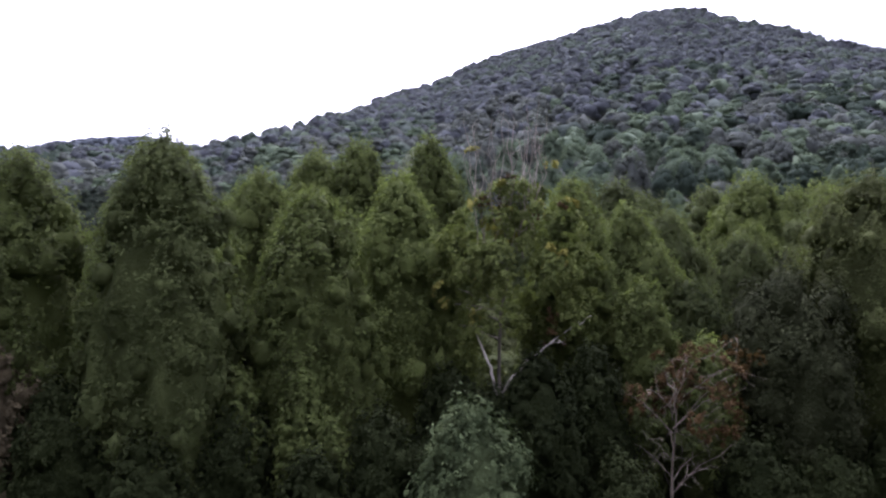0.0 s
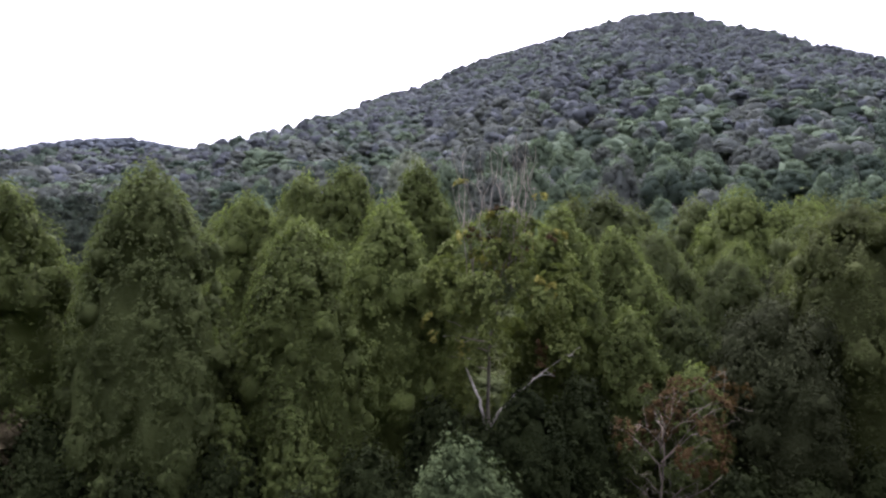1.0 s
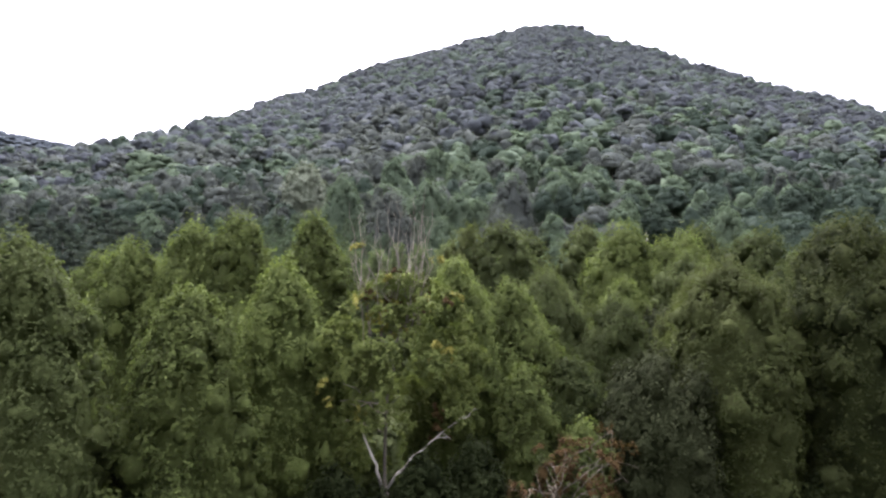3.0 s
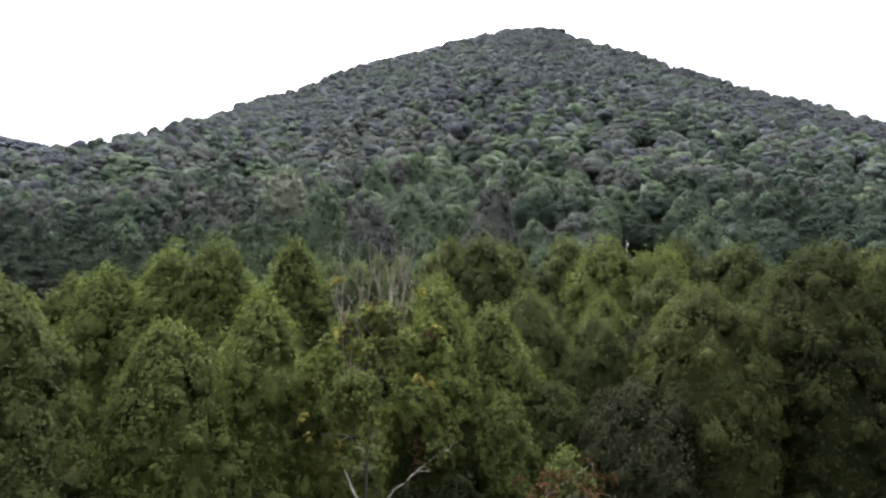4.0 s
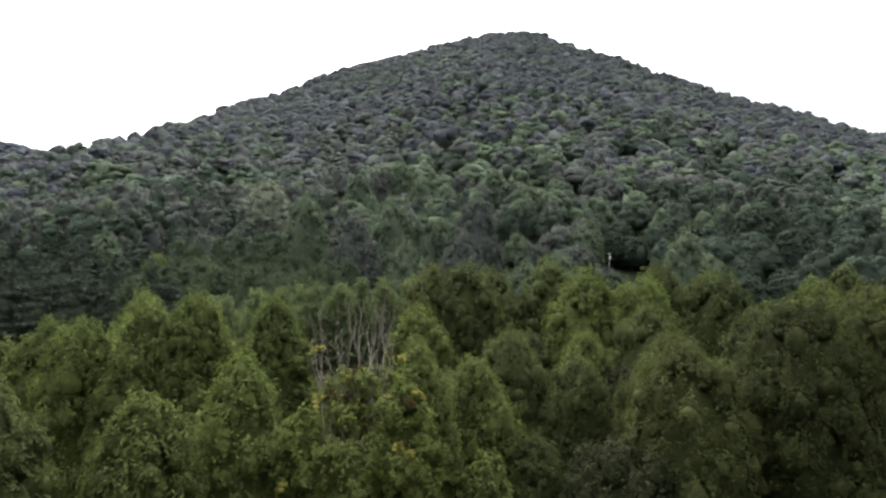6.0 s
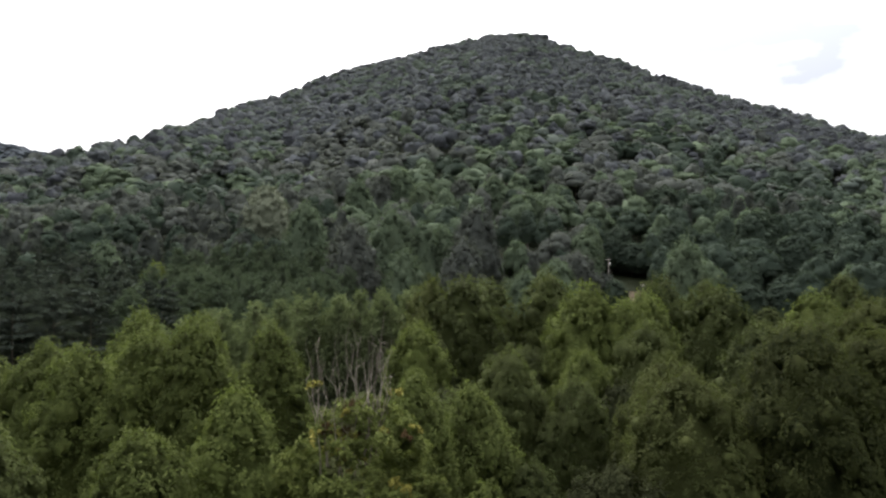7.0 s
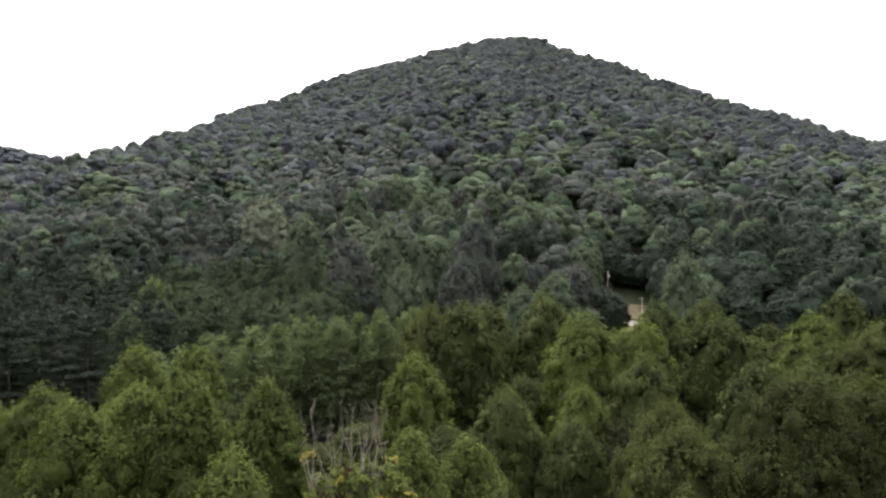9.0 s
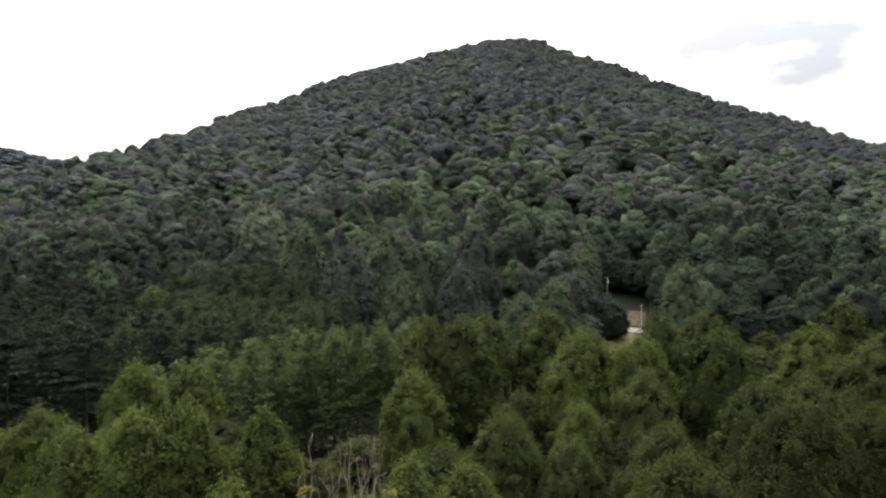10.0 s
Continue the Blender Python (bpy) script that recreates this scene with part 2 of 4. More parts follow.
def land(x, y):
    """Height of the ground, for numbers or arrays."""
    x, y = np.asarray(x, float), np.asarray(y, float)
    r, az = np.hypot(x, y), np.degrees(np.arctan2(x, y))
    rr, rz = np.interp(az, R_AZ, R_R), np.interp(az, R_AZ, R_Z)
    u = np.clip((r - 225) / (rr - 225), 0, None)
    low = 3.0 * np.clip((r - 60) / 165, 0, 1) ** 1.5
    rise = np.where(u < 1, 0.9 * u + 0.25 * u * u - 0.15 * u ** 3, 1 - 0.45 * (u - 1) - 0.6 * (u - 1) ** 2)
    z = low + (rz - 3) * np.clip(rise, 0, None)
    z = z + 2.2 * np.sin(x * 0.021 + 1.3) * np.sin(y * 0.017) * np.clip((r - 230) / 150, 0, 1)
    # a wooded shelf at the foot of the hill, with a hollow behind it
    front = np.clip((az + 8) / 5, 0, 1) * np.clip((23.5 - az) / 3, 0, 1)
    z = z + 8.0 * np.exp(-((r - 288) / 36) ** 2) * front - 8.0 * np.exp(-((r - 356) / 26) ** 2) * np.clip((az - 3) / 4, 0, 1) * np.clip((34 - az) / 6, 0, 1)
    z = z - 4.0 * np.exp(-((r - 420) / 60) ** 2)
    fz = np.interp(az, FAR_AZ, FAR_Z)
    v = np.clip((r - 900) / (FAR_R - 900), 0, None)
    far = 10 + fz * np.where(v < 1, v * v * (3 - 2 * v), np.clip(1 - 0.25 * (v - 1), 0.2, 1))
    return np.where(r > 900, np.maximum(z, far), z)


def mesh_from(name, verts, tris, mats, index=None, smooth=False):
    """A triangle mesh out of arrays."""
    me = bpy.data.meshes.new(name)
    nv, nt = len(verts), len(tris)
    me.vertices.add(nv)
    me.vertices.foreach_set("co", np.ascontiguousarray(verts, np.float32).ravel())
    me.loops.add(nt * 3)
    me.loops.foreach_set("vertex_index", np.ascontiguousarray(tris, np.int32).ravel())
    me.polygons.add(nt)
    me.polygons.foreach_set("loop_start", np.arange(0, nt * 3, 3, dtype=np.int32))
    for m in mats:
        me.materials.append(m)
    if index is not None:
        me.polygons.foreach_set("material_index", np.ascontiguousarray(index, np.int32))
    me.polygons.foreach_set("use_smooth", np.full(nt, smooth))
    me.update(calc_edges=True)
    me.validate()
    return me


def build_ground():
    rings = np.concatenate([np.linspace(0, 240, 41), np.linspace(250, 1000, 76), np.linspace(1030, 1900, 30), np.array([2100, 2400, 2900, 3600, 4600])])
    az = np.concatenate([np.linspace(-180, -62, 30)[:-1], np.linspace(-62, 62, 125), np.linspace(62, 180, 30)[1:]])
    a, r = np.meshgrid(np.radians(az), rings)
    x, y = (np.sin(a) * r).ravel(), (np.cos(a) * r).ravel()
    v = np.stack([x, y, land(x, y)], 1)
    na, nr = len(az), len(rings)
    i, j = np.meshgrid(np.arange(nr - 1), np.arange(na - 1), indexing="ij")
    p = (i * na + j).ravel()
    t = np.concatenate([np.stack([p, p + na, p + na + 1], 1), np.stack([p, p + na + 1, p + 1], 1)])
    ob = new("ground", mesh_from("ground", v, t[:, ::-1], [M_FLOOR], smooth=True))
    tagged(ob, "dark leaf-littered forest floor rising into a steep wooded hill", "ground", kind="structure")


build_ground()


# ---- trees ----
def unit(v):
    return v / np.maximum(np.linalg.norm(v, axis=-1, keepdims=True), 1e-9)


def leaves(rng, centre, normal, size, aspect=0.55, fold=0.22, along=None):
    """Pointed leaves, each two triangles folded along the midrib."""
    k = len(centre)
    d = rng.normal(size=(k, 3)) if along is None else along
    d = d - (d * normal).sum(1, keepdims=True) * normal
    d = unit(d)
    s = np.cross(normal, d)
    size = size[:, None]
    base, tip = centre - d * size * 0.5, centre + d * size * 0.5 - normal * size * 0.12
    mid = centre + normal * size * fold * 0.5
    v = np.stack([base, mid + s * size * aspect * 0.5, tip, mid - s * size * aspect * 0.5], 1).reshape(-1, 3)
    q = np.arange(k)[:, None] * 4
    return v, np.concatenate([q + np.array([[0, 1, 2]]), q + np.array([[0, 2, 3]])], 1).reshape(-1, 3)


def tube(points, radii, sides=6):
    """A tapered limb along a line of points."""
    points, n = np.asarray(points, float), len(points)
    t = unit(np.gradient(points, axis=0))
    ref = np.where(np.abs(t[:, 2:3]) > 0.9, np.array([[1.0, 0, 0]]), np.array([[0, 0, 1.0]]))
    a = unit(np.cross(t, ref))
    b = np.cross(t, a)
    ang = np.linspace(0, 2 * math.pi, sides, endpoint=False)
    ring = a[:, None] * np.cos(ang)[None, :, None] + b[:, None] * np.sin(ang)[None, :, None]
    v = (points[:, None] + ring * np.asarray(radii, float)[:, None, None]).reshape(-1, 3)
    i, j = np.meshgrid(np.arange(n - 1), np.arange(sides), indexing="ij")
    p, q = (i * sides + j).ravel(), (i * sides + (j + 1) % sides).ravel()
    tri = np.concatenate([np.stack([p, q, q + sides], 1), np.stack([p, q + sides, p + sides], 1)])
    cap = np.array([[(n - 1) * sides, (n - 1) * sides + k, (n - 1) * sides + k + 1] for k in range(1, sides - 1)])
    return v, np.concatenate([tri, cap])


def joined(pieces):
    vs, ts, o = [], [], 0
    for v, t in pieces:
        vs.append(v)
        ts.append(t + o)
        o += len(v)
    return np.concatenate(vs), np.concatenate(ts)


def bent(rng, a, b, n=6, sag=0.0, wob=0.06):
    """A slightly crooked line from a to b."""
    a, b = np.asarray(a, float), np.asarray(b, float)
    u = np.linspace(0, 1, n)[:, None]
    ln = np.linalg.norm(b - a)
    w = rng.normal(size=(n, 3)) * wob * ln * np.sin(u * math.pi)
    w[:, 2] -= sag * ln * np.sin(u[:, 0] * math.pi)
    return a + (b - a) * u + w


def crown_leaves(rng, lobes, sizes, tufts, per, leaf, up=0.45, tall=1.15, core=12):
    """Leaves gathered in tufts on the outside of the lobes, with larger shaded leaf masses within."""
    cs, ns, ss = [], [], []
    middle = lobes.mean(0) - np.array([0, 0, 1.5])
    for c, s in zip(lobes, sizes):
        out = unit((c - middle) * np.array([1, 1, 0.6]))
        d = unit(rng.normal(size=(tufts, 3)) + out * 0.7 + np.array([0, 0, 0.95]))
        tc = c + d * s * np.array([1, 1, tall]) * (0.74 + 0.40 * rng.random((tufts, 1)))
        ts = s * (0.20 + 0.14 * rng.random(tufts))
        e = unit(rng.normal(size=(tufts, per, 3)))
        off = e * (rng.random((tufts, per, 1)) ** 0.5) * ts[:, None, None] * np.array([1, 1, 1.3])
        p = tc[:, None] + off
        n = unit(out * 0.35 + d[:, None] * 0.55 + e * 0.25 + np.array([0, 0, up]) + rng.normal(size=(tufts, per, 3)) * 0.27)
        cs += [p.reshape(-1, 3), c + unit(rng.normal(size=(core, 3))) * s * 0.6]
        ns += [n.reshape(-1, 3), unit(rng.normal(size=(core, 3)) + out)]
        ss += [np.full(tufts * per, leaf), np.full(core, s * 1.15)]
    c, n, s = np.concatenate(cs), np.concatenate(ns), np.concatenate(ss)
    return leaves(rng, c, n, s * (0.7 + 0.6 * rng.random(len(s))), 0.62)


def ico(level):
    bm = bmesh.new()
    bmesh.ops.create_icosphere(bm, subdivisions=level, radius=1.0)
    v, t = np.array([p.co[:] for p in bm.verts]), np.array([[p.index for p in f.verts] for f in bm.faces])
    bm.free()
    return v, t


ICO = {k: ico(k) for k in (1, 2, 3)}


def outline(u, point):
    """How wide a domed head is, from its foot (0) to its top (1)."""
    t = np.clip((1 - u) / (0.42 + 0.26 * point), 0, 1)
    return (1 - (1 - t) ** 2) ** (0.50 + 0.28 * point) * (1 - 0.30 * np.clip((0.4 - u) / 0.4, 0, 1) ** 1.4)


def heads(rng, h, rad, base, point, sides):
    """The domes of a crown: middle, foot, top and radius of the main one and of lower ones leaning out of it."""
    out = [(0.0, 0.0, base, h, rad * (0.84 if sides else 0.96))]
    a0 = rng.random() * 6.283
    for k in range(sides):
        a, f = a0 + k * 6.283 / sides + rng.normal() * 0.35, rng.random()
        r = rad * (0.46 + 0.18 * rng.random())
        out.append((math.cos(a) * (rad - r), math.sin(a) * (rad - r), base + 0.08 * f * (h - base), h - (0.10 + 0.30 * f) * (h - base), r))
    return np.array(out)


def within(p, hd, point, much, own):
    """Which of the places p lie inside a dome other than their own."""
    hit = np.zeros(len(p), bool)
    for j, (x, y, z0, z1, r) in enumerate(hd):
        u = (p[:, 2] - z0) / (z1 - z0)
        lim = much * r * outline(np.clip(u, 0, 1), point)
        hit |= (np.hypot(p[:, 0] - x, p[:, 1] - y) < lim) & (u > 0) & (u < 1) & (own != j)
    return hit


def full_crown(rng, h, rad, base, point, size, fill, dens, per, tuft, leaf, sides=3, calm=0.20, tall=1.2, shape=0.55):
    """A crown out of a few domed heads, studded with small leafy masses and covered with tufts of leaves; solid cores,
    dark with painted inner shade, fill its inside.
    Returns the mesh arrays, the number of triangles but for the cores within, and the middles of some masses."""
    hd = heads(rng, h, rad, base, point, sides)
    cr, cs, ss, bs, os = size * rad, [], [], [], []
    for j, (x, y, z0, z1, r) in enumerate(hd):
        n = max(5, int(fill * 4.9 * r * (z1 - z0) / (3.14 * cr * cr)))
        u = (np.arange(n) + rng.random(n)) / n
        a = np.arange(n) * 2.39996 + rng.normal(size=n) * 0.6
        s = cr * (0.55 + 0.85 * rng.random(n) ** 1.5)
        rr = r * outline(u, point) * (0.82 + 0.38 * rng.random(n)) - 0.53 * s
        c = np.stack([x + np.cos(a) * rr, y + np.sin(a) * rr, z0 + (z1 - z0) * u - 0.45 * s * u], 1)
        lift = np.clip((u - 0.25) / 0.75, 0, 1) ** 1.2 * (2.0 - 0.5 * point) - 0.25 * (1 - u)
        keep = ~within(c, hd, point, 0.86, np.full(n, j))
        cs.append(c[keep])
        ss.append(s[keep])
        os.append(np.full(keep.sum(), j))
        bs.append(unit(np.stack([np.cos(a), np.sin(a), lift], 1))[keep])
    c, s, b = np.concatenate(cs), np.concatenate(ss), np.concatenate(bs)
    k, stretch = len(c), np.array([1, 1, tall])
    n_t = np.maximum(2, (dens * 12.6 * s * s * tall * (0.8 + 0.4 * rng.random(k))).astype(int))
    own = np.repeat(np.arange(k), n_t)
    d = unit(rng.normal(size=(len(own), 3)) + 0.9 * b[own])
    p = c[own] + d * s[own, None] * stretch * (0.86 + 0.26 * rng.random((len(own), 1)))
    keep = ~within(p, hd, point, 0.82, np.full(len(p), -1))
    p, n = p[keep], unit(d / stretch * 0.72 + b[own] * 0.45)[keep]
    fp, fn = [p], [n]
    for j, (x, y, z0, z1, r) in enumerate(hd):
        f = int(dens * 9.5 * r * (z1 - z0))
        u, a = rng.random(f), rng.random(f) * 6.283
        w = r * outline(u, point) * (0.88 + 0.12 * rng.random(f))
        g = np.stack([x + np.cos(a) * w, y + np.sin(a) * w, z0 + (z1 - z0) * u], 1)
        keep = ~within(g, hd, point, 0.86, np.full(f, j))
        fp.append(g[keep])
        fn.append(unit(np.stack([np.cos(a), np.sin(a), np.clip((u - 0.25) / 0.75, 0, 1) ** 1.2 * 1.9 - 0.25 * (1 - u)], 1) + rng.normal(size=(f, 3)) * 0.22)[keep])
    p, n = np.concatenate(fp), np.concatenate(fn)
    m = len(p)
    e = unit(rng.normal(size=(m, per, 3)) + 0.75 * n[:, None] + np.array([0, 0, 0.35]))
    up = np.clip(n[:, None, 2:3], 0, 1)
    q = p[:, None] + e * tuft * (0.45 + 1.4 * rng.random((m, 1, 1)) ** 2) * rng.random((m, per, 1)) ** 0.5 * (np.array([1, 1, 1.0]) + up * np.array([-0.25, -0.25, 1.3]))
    nn = unit(0.85 * n[:, None] + 0.30 * e + rng.normal(size=e.shape) * calm)
    pieces = [leaves(rng, q.reshape(-1, 3), nn.reshape(-1, 3), leaf * (0.6 + 0.8 * rng.random(m * per)), shape, 0.16, (e + rng.normal(size=e.shape) * 0.3).reshape(-1, 3))]
    iv, it = ICO[1]
    vj = (c[:, None] + iv[None] * (s * 0.84)[:, None, None] * stretch * (1 + rng.normal(size=(k, len(iv), 1)) * 0.20)).reshape(-1, 3)
    pieces.append((vj, (np.arange(k)[:, None, None] * len(iv) + it[None]).reshape(-1, 3)))
    rings, around, cores = 11, 15, []
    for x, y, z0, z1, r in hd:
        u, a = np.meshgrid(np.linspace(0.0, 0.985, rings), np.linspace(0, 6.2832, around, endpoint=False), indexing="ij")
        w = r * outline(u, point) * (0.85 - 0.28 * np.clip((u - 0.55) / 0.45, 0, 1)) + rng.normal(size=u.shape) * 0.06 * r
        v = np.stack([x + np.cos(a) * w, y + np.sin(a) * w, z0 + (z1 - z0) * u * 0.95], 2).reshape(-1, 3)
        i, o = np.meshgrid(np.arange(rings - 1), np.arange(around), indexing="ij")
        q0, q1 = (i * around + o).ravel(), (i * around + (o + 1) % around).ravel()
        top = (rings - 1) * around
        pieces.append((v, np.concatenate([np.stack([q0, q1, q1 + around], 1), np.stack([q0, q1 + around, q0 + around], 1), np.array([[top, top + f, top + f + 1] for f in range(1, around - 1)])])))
        cores.append((ICO[1][0] * np.array([0.6 * r, 0.6 * r, 0.3 * (z1 - z0)]) + np.array([x, y, z0 + 0.40 * (z1 - z0)]), ICO[1][1]))
    v, t = joined(pieces + cores)
    return v, t, len(t) - 20 * len(cores), c[::max(1, k // 30)]


def timber(rng, h, base, aims, thick, sides=5):
    """Trunk with limbs towards the given places."""
    top = np.array([0, 0, h * 0.88])
    line = bent(rng, (0, 0, -0.8), top, 9, wob=0.012)
    u = np.linspace(0, 1, 9)
    rads = thick * (1 - 0.86 * u) + thick * 0.45 * np.exp(-u * 22)
    pieces = [tube(line, rads, sides + 2)]
    for c in aims:
        zs = max(base * 0.6, c[2] - 0.75 * math.hypot(c[0], c[1]) - 0.5)
        f = min(0.92, (zs + 0.8) / (top[2] + 0.8))
        a = np.array([np.interp(f, u, line[:, i]) for i in range(3)])
        r0 = np.interp(f, u, rads) * 0.42
        pieces.append(tube(bent(rng, a, a + (c - a) * 0.85, 4, sag=-0.05), np.linspace(r0, r0 * 0.2, 4), sides))
    return pieces


def part(name, data, parent, label=""):
    ob = new(name, data)
    ob.parent = parent
    return tagged(ob, label)


def thing(name, x, y, label, category, group="", turn=0.0, z=None):
    e = new(name)
    e.matrix_basis = pose(x, y, float(land(x, y)) if z is None else z, 0, 0, turn)
    return tagged(e, label, category, group)


LABELS = {
    "poplar": "tall green tulip poplar in full leaf at the forest edge",
    "oak": "broad dark green oak in full summer leaf",
    "maple": "rounded deep green maple among other forest trees",
    "turning": "green tree with leaves turning yellow in late summer",
    "foothill": "rounded green tree at the foot of the wooded hill",
    "footdark": "dull green tree at the foot of the wooded hill",
    "footshade": "tree on the hill's flank with shade put into its dark green",
    "pale": "broad pale grey-green tree with light limbs on the hillside",
    "silver": "grey-green leaved tree with dull dark shaded interior",
}
LEAF = {"poplar": M_POPLAR, "oak": M_OAK, "maple": M_MAPLE, "turning": M_SYCAMORE, "silver": M_SILVER, "foothill": M_SLOPE_A, "footdark": M_SLOPE_B, "footshade": M_SLOPE_C, "pale": M_PALE_LEAF}
BARK = {"pale": M_PALE}
POINTY = {"poplar": 0.26, "oak": 0.08, "maple": 0.16, "turning": 0.12, "silver": 0.15, "foothill": 0.25, "footdark": 0.3, "footshade": 0.12, "pale": 0.0}


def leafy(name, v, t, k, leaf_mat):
    """A crown mesh: leaves, and from triangle k on the shade-dark solid cores within."""
    return mesh_from(name, v, t, [leaf_mat, M_CORE], (np.arange(len(t)) >= k).astype(int), True)


def broad_meshes(seed, h, rad, kind, base, size, fill, dens, per, tuft, leaf, heads_out=3, limbs=14, sides=5):
    rng = np.random.default_rng(seed)
    v, t, k, aims = full_crown(rng, h, rad, base, POINTY[kind], size, fill, dens, per, tuft, leaf, heads_out)
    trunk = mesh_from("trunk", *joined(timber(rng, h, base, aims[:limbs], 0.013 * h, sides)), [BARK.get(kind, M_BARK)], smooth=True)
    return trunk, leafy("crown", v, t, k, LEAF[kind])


def near_tree(seed, x, y, top, rad, kind, base=4.0, label=""):
    """A tree of the front rows with leaves of its own."""
    h = top - float(land(x, y))
    t = thing("broadleaf_tree", x, y, label or LABELS[kind], "tree", "forest edge trees")
    trunk, crown = broad_meshes(seed, h, rad, kind, base, 0.205, 0.82, 1.28, 9, 0.50, 0.30, 3)
    part("trunk", trunk, t)
    part("crown", crown, t)
    return t


# front rows: place, height of the top above datum, radius, kind, height of the lowest leaves
EDGE_WEST = [
    (-18.9, 48.0, 26.6, 4.6, "turning", 1.5),
    (-30.5, 50.0, 26.0, 5.2, "poplar", 1.5),
    (-41.0, 54.0, 25.5, 5.2, "turning", 1.5),
    (-9.5, 52.0, 23.2, 4.3, "poplar", 1.5),
    (-18.0, 70.0, 26.7, 4.2, "poplar", 4.0),
    (-1.2, 64.0, 29.4, 3.4, "poplar", 4.0),
    (-3.6, 57.5, 25.0, 4.0, "poplar", 2.0),
    (11.0, 61.0, 25.0, 3.3, "poplar", 2.0),
    (17.0, 65.0, 23.0, 4.0, "poplar", 3.0),
    (21.5, 62.0, 16.5, 3.6, "turning", 2.0),
    (46.4, 57.0, 29.0, 6.2, "oak", 1.5),
]
EDGE_EAST = [
    (40.3, 70.2, 24.5, 4.6, "oak", 3.0),
    (34.8, 57.5, 25.1, 5.2, "oak", 1.5),
    (27.5, 56.0, 17.6, 4.8, "silver", 1.5),
    (54.8, 58.0, 28.1, 5.2, "oak", 1.5),
    (26.0, 82.5, 23.6, 4.2, "maple", 4.0),
    (38.8, 89.0, 22.2, 4.0, "poplar", 4.0),
    (32.9, 78.1, 20.6, 4.0, "maple", 4.0),
    (-26.0, 87.0, 25.4, 5.2, "poplar", 4.0),
    (-12.3, 68.5, 28.5, 4.2, "poplar", 4.0),
    (-8.0, 67.0, 29.0, 4.2, "poplar", 4.0),
    (-14.5, 77.0, 26.8, 4.6, "poplar", 4.0),
]
NEAR = EDGE_WEST + EDGE_EAST
for i, (x, y, top, rad, kind, base) in enumerate(NEAR):
    near_tree(100 + i, x, y, top, rad * 1.25, kind, base)

# trees between the tall ones, lower, so that these stand out
def filler(seed, x0, x1, y0, y1, gap, taken, ok):
    rng = np.random.default_rng(seed)
    out = []
    for _ in range(4000):
        x, y = x0 + (x1 - x0) * rng.random(), y0 + (y1 - y0) * rng.random()
        if ok(x, y) and all((x - a) ** 2 + (y - b) ** 2 > gap * gap for a, b in taken):
            taken.append((x, y))
            out.append((x, y, rng.random(), int(rng.integers(4))))
    return out


# mid rows: a few builds of each kind, set out again at other sizes
VALLEY_FRONT = [
    (-20.0, 106.0, 27.2, 4.8, "poplar"),
    (-32.0, 90.0, 23.0, 4.8, "poplar"),
    (-8.4, 104.5, 19.4, 5.0, "maple"),
    (-13.0, 112.0, 26.0, 4.6, "poplar"),
    (-3.0, 92.0, 20.0, 5.0, "oak"),
    (19.6, 108.0, 24.2, 5.0, "poplar"),
    (20.3, 89.6, 17.9, 4.6, "maple"),
    (37.8, 110.0, 20.4, 5.0, "maple"),
    (41.9, 84.3, 19.4, 4.2, "silver"),
    (49.6, 92.8, 25.5, 5.0, "maple"),
    (59.8, 81.5, 26.2, 5.4, "maple"),
    (86.8, 92.0, 28.2, 6.0, "oak"),
    (74.0, 90.0, 24.5, 5.6, "turning"),
    (85.4, 98.0, 25.4, 5.0, "turning"),
]
VALLEY_MIDDLE = [
    (46.6, 107.0, 29.8, 6.4, "poplar"),
    (56.5, 106.0, 29.0, 5.2, "poplar"),
    (63.0, 115.0, 29.5, 5.2, "maple"),
    (70.0, 106.0, 29.3, 6.4, "turning"),
    (69.8, 124.0, 30.4, 5.2, "maple"),
    (30.0, 122.0, 30.6, 6.4, "maple"),
    (24.8, 125.0, 30.2, 5.0, "oak"),
    (39.0, 137.0, 29.5, 6.5, "maple"),
    (51.5, 138.0, 31.0, 5.8, "maple"),
    (62.0, 133.0, 24.0, 6.0, "maple"),
    (85.0, 128.0, 24.5, 6.0, "maple"),
    (105.0, 126.0, 27.3, 6.0, "poplar"),
    (118.0, 122.0, 26.5, 6.0, "turning"),
    (96.5, 152.0, 28.2, 5.6, "maple"),
]
VALLEY_BACK = [
    (84.0, 148.0, 26.5, 5.6, "maple"),
    (152.0, 171.0, 29.2, 6.0, "maple"),
    (150.7, 214.0, 29.8, 5.0, "poplar"),
    (124.8, 215.0, 33.0, 5.0, "maple"),
    (104.0, 243.0, 42.0, 6.0, "poplar"),
    (111.0, 250.5, 45.6, 4.6, "poplar"),
    (98.0, 232.0, 36.0, 6.5, "maple"),
    (88.0, 226.0, 33.0, 6.5, "maple"),
    (-57.0, 240.0, 38.2, 5.5, "maple"),
    (-30.0, 257.0, 39.5, 5.5, "maple"),
    (-39.0, 224.0, 31.2, 4.5, "poplar"),
    (51.5, 103.5, 27.8, 4.6, "poplar"),
    (111.5, 240.0, 28.4, 4.2, "maple"),
    (110.0, 228.0, 26.2, 4.6, "maple"),
]
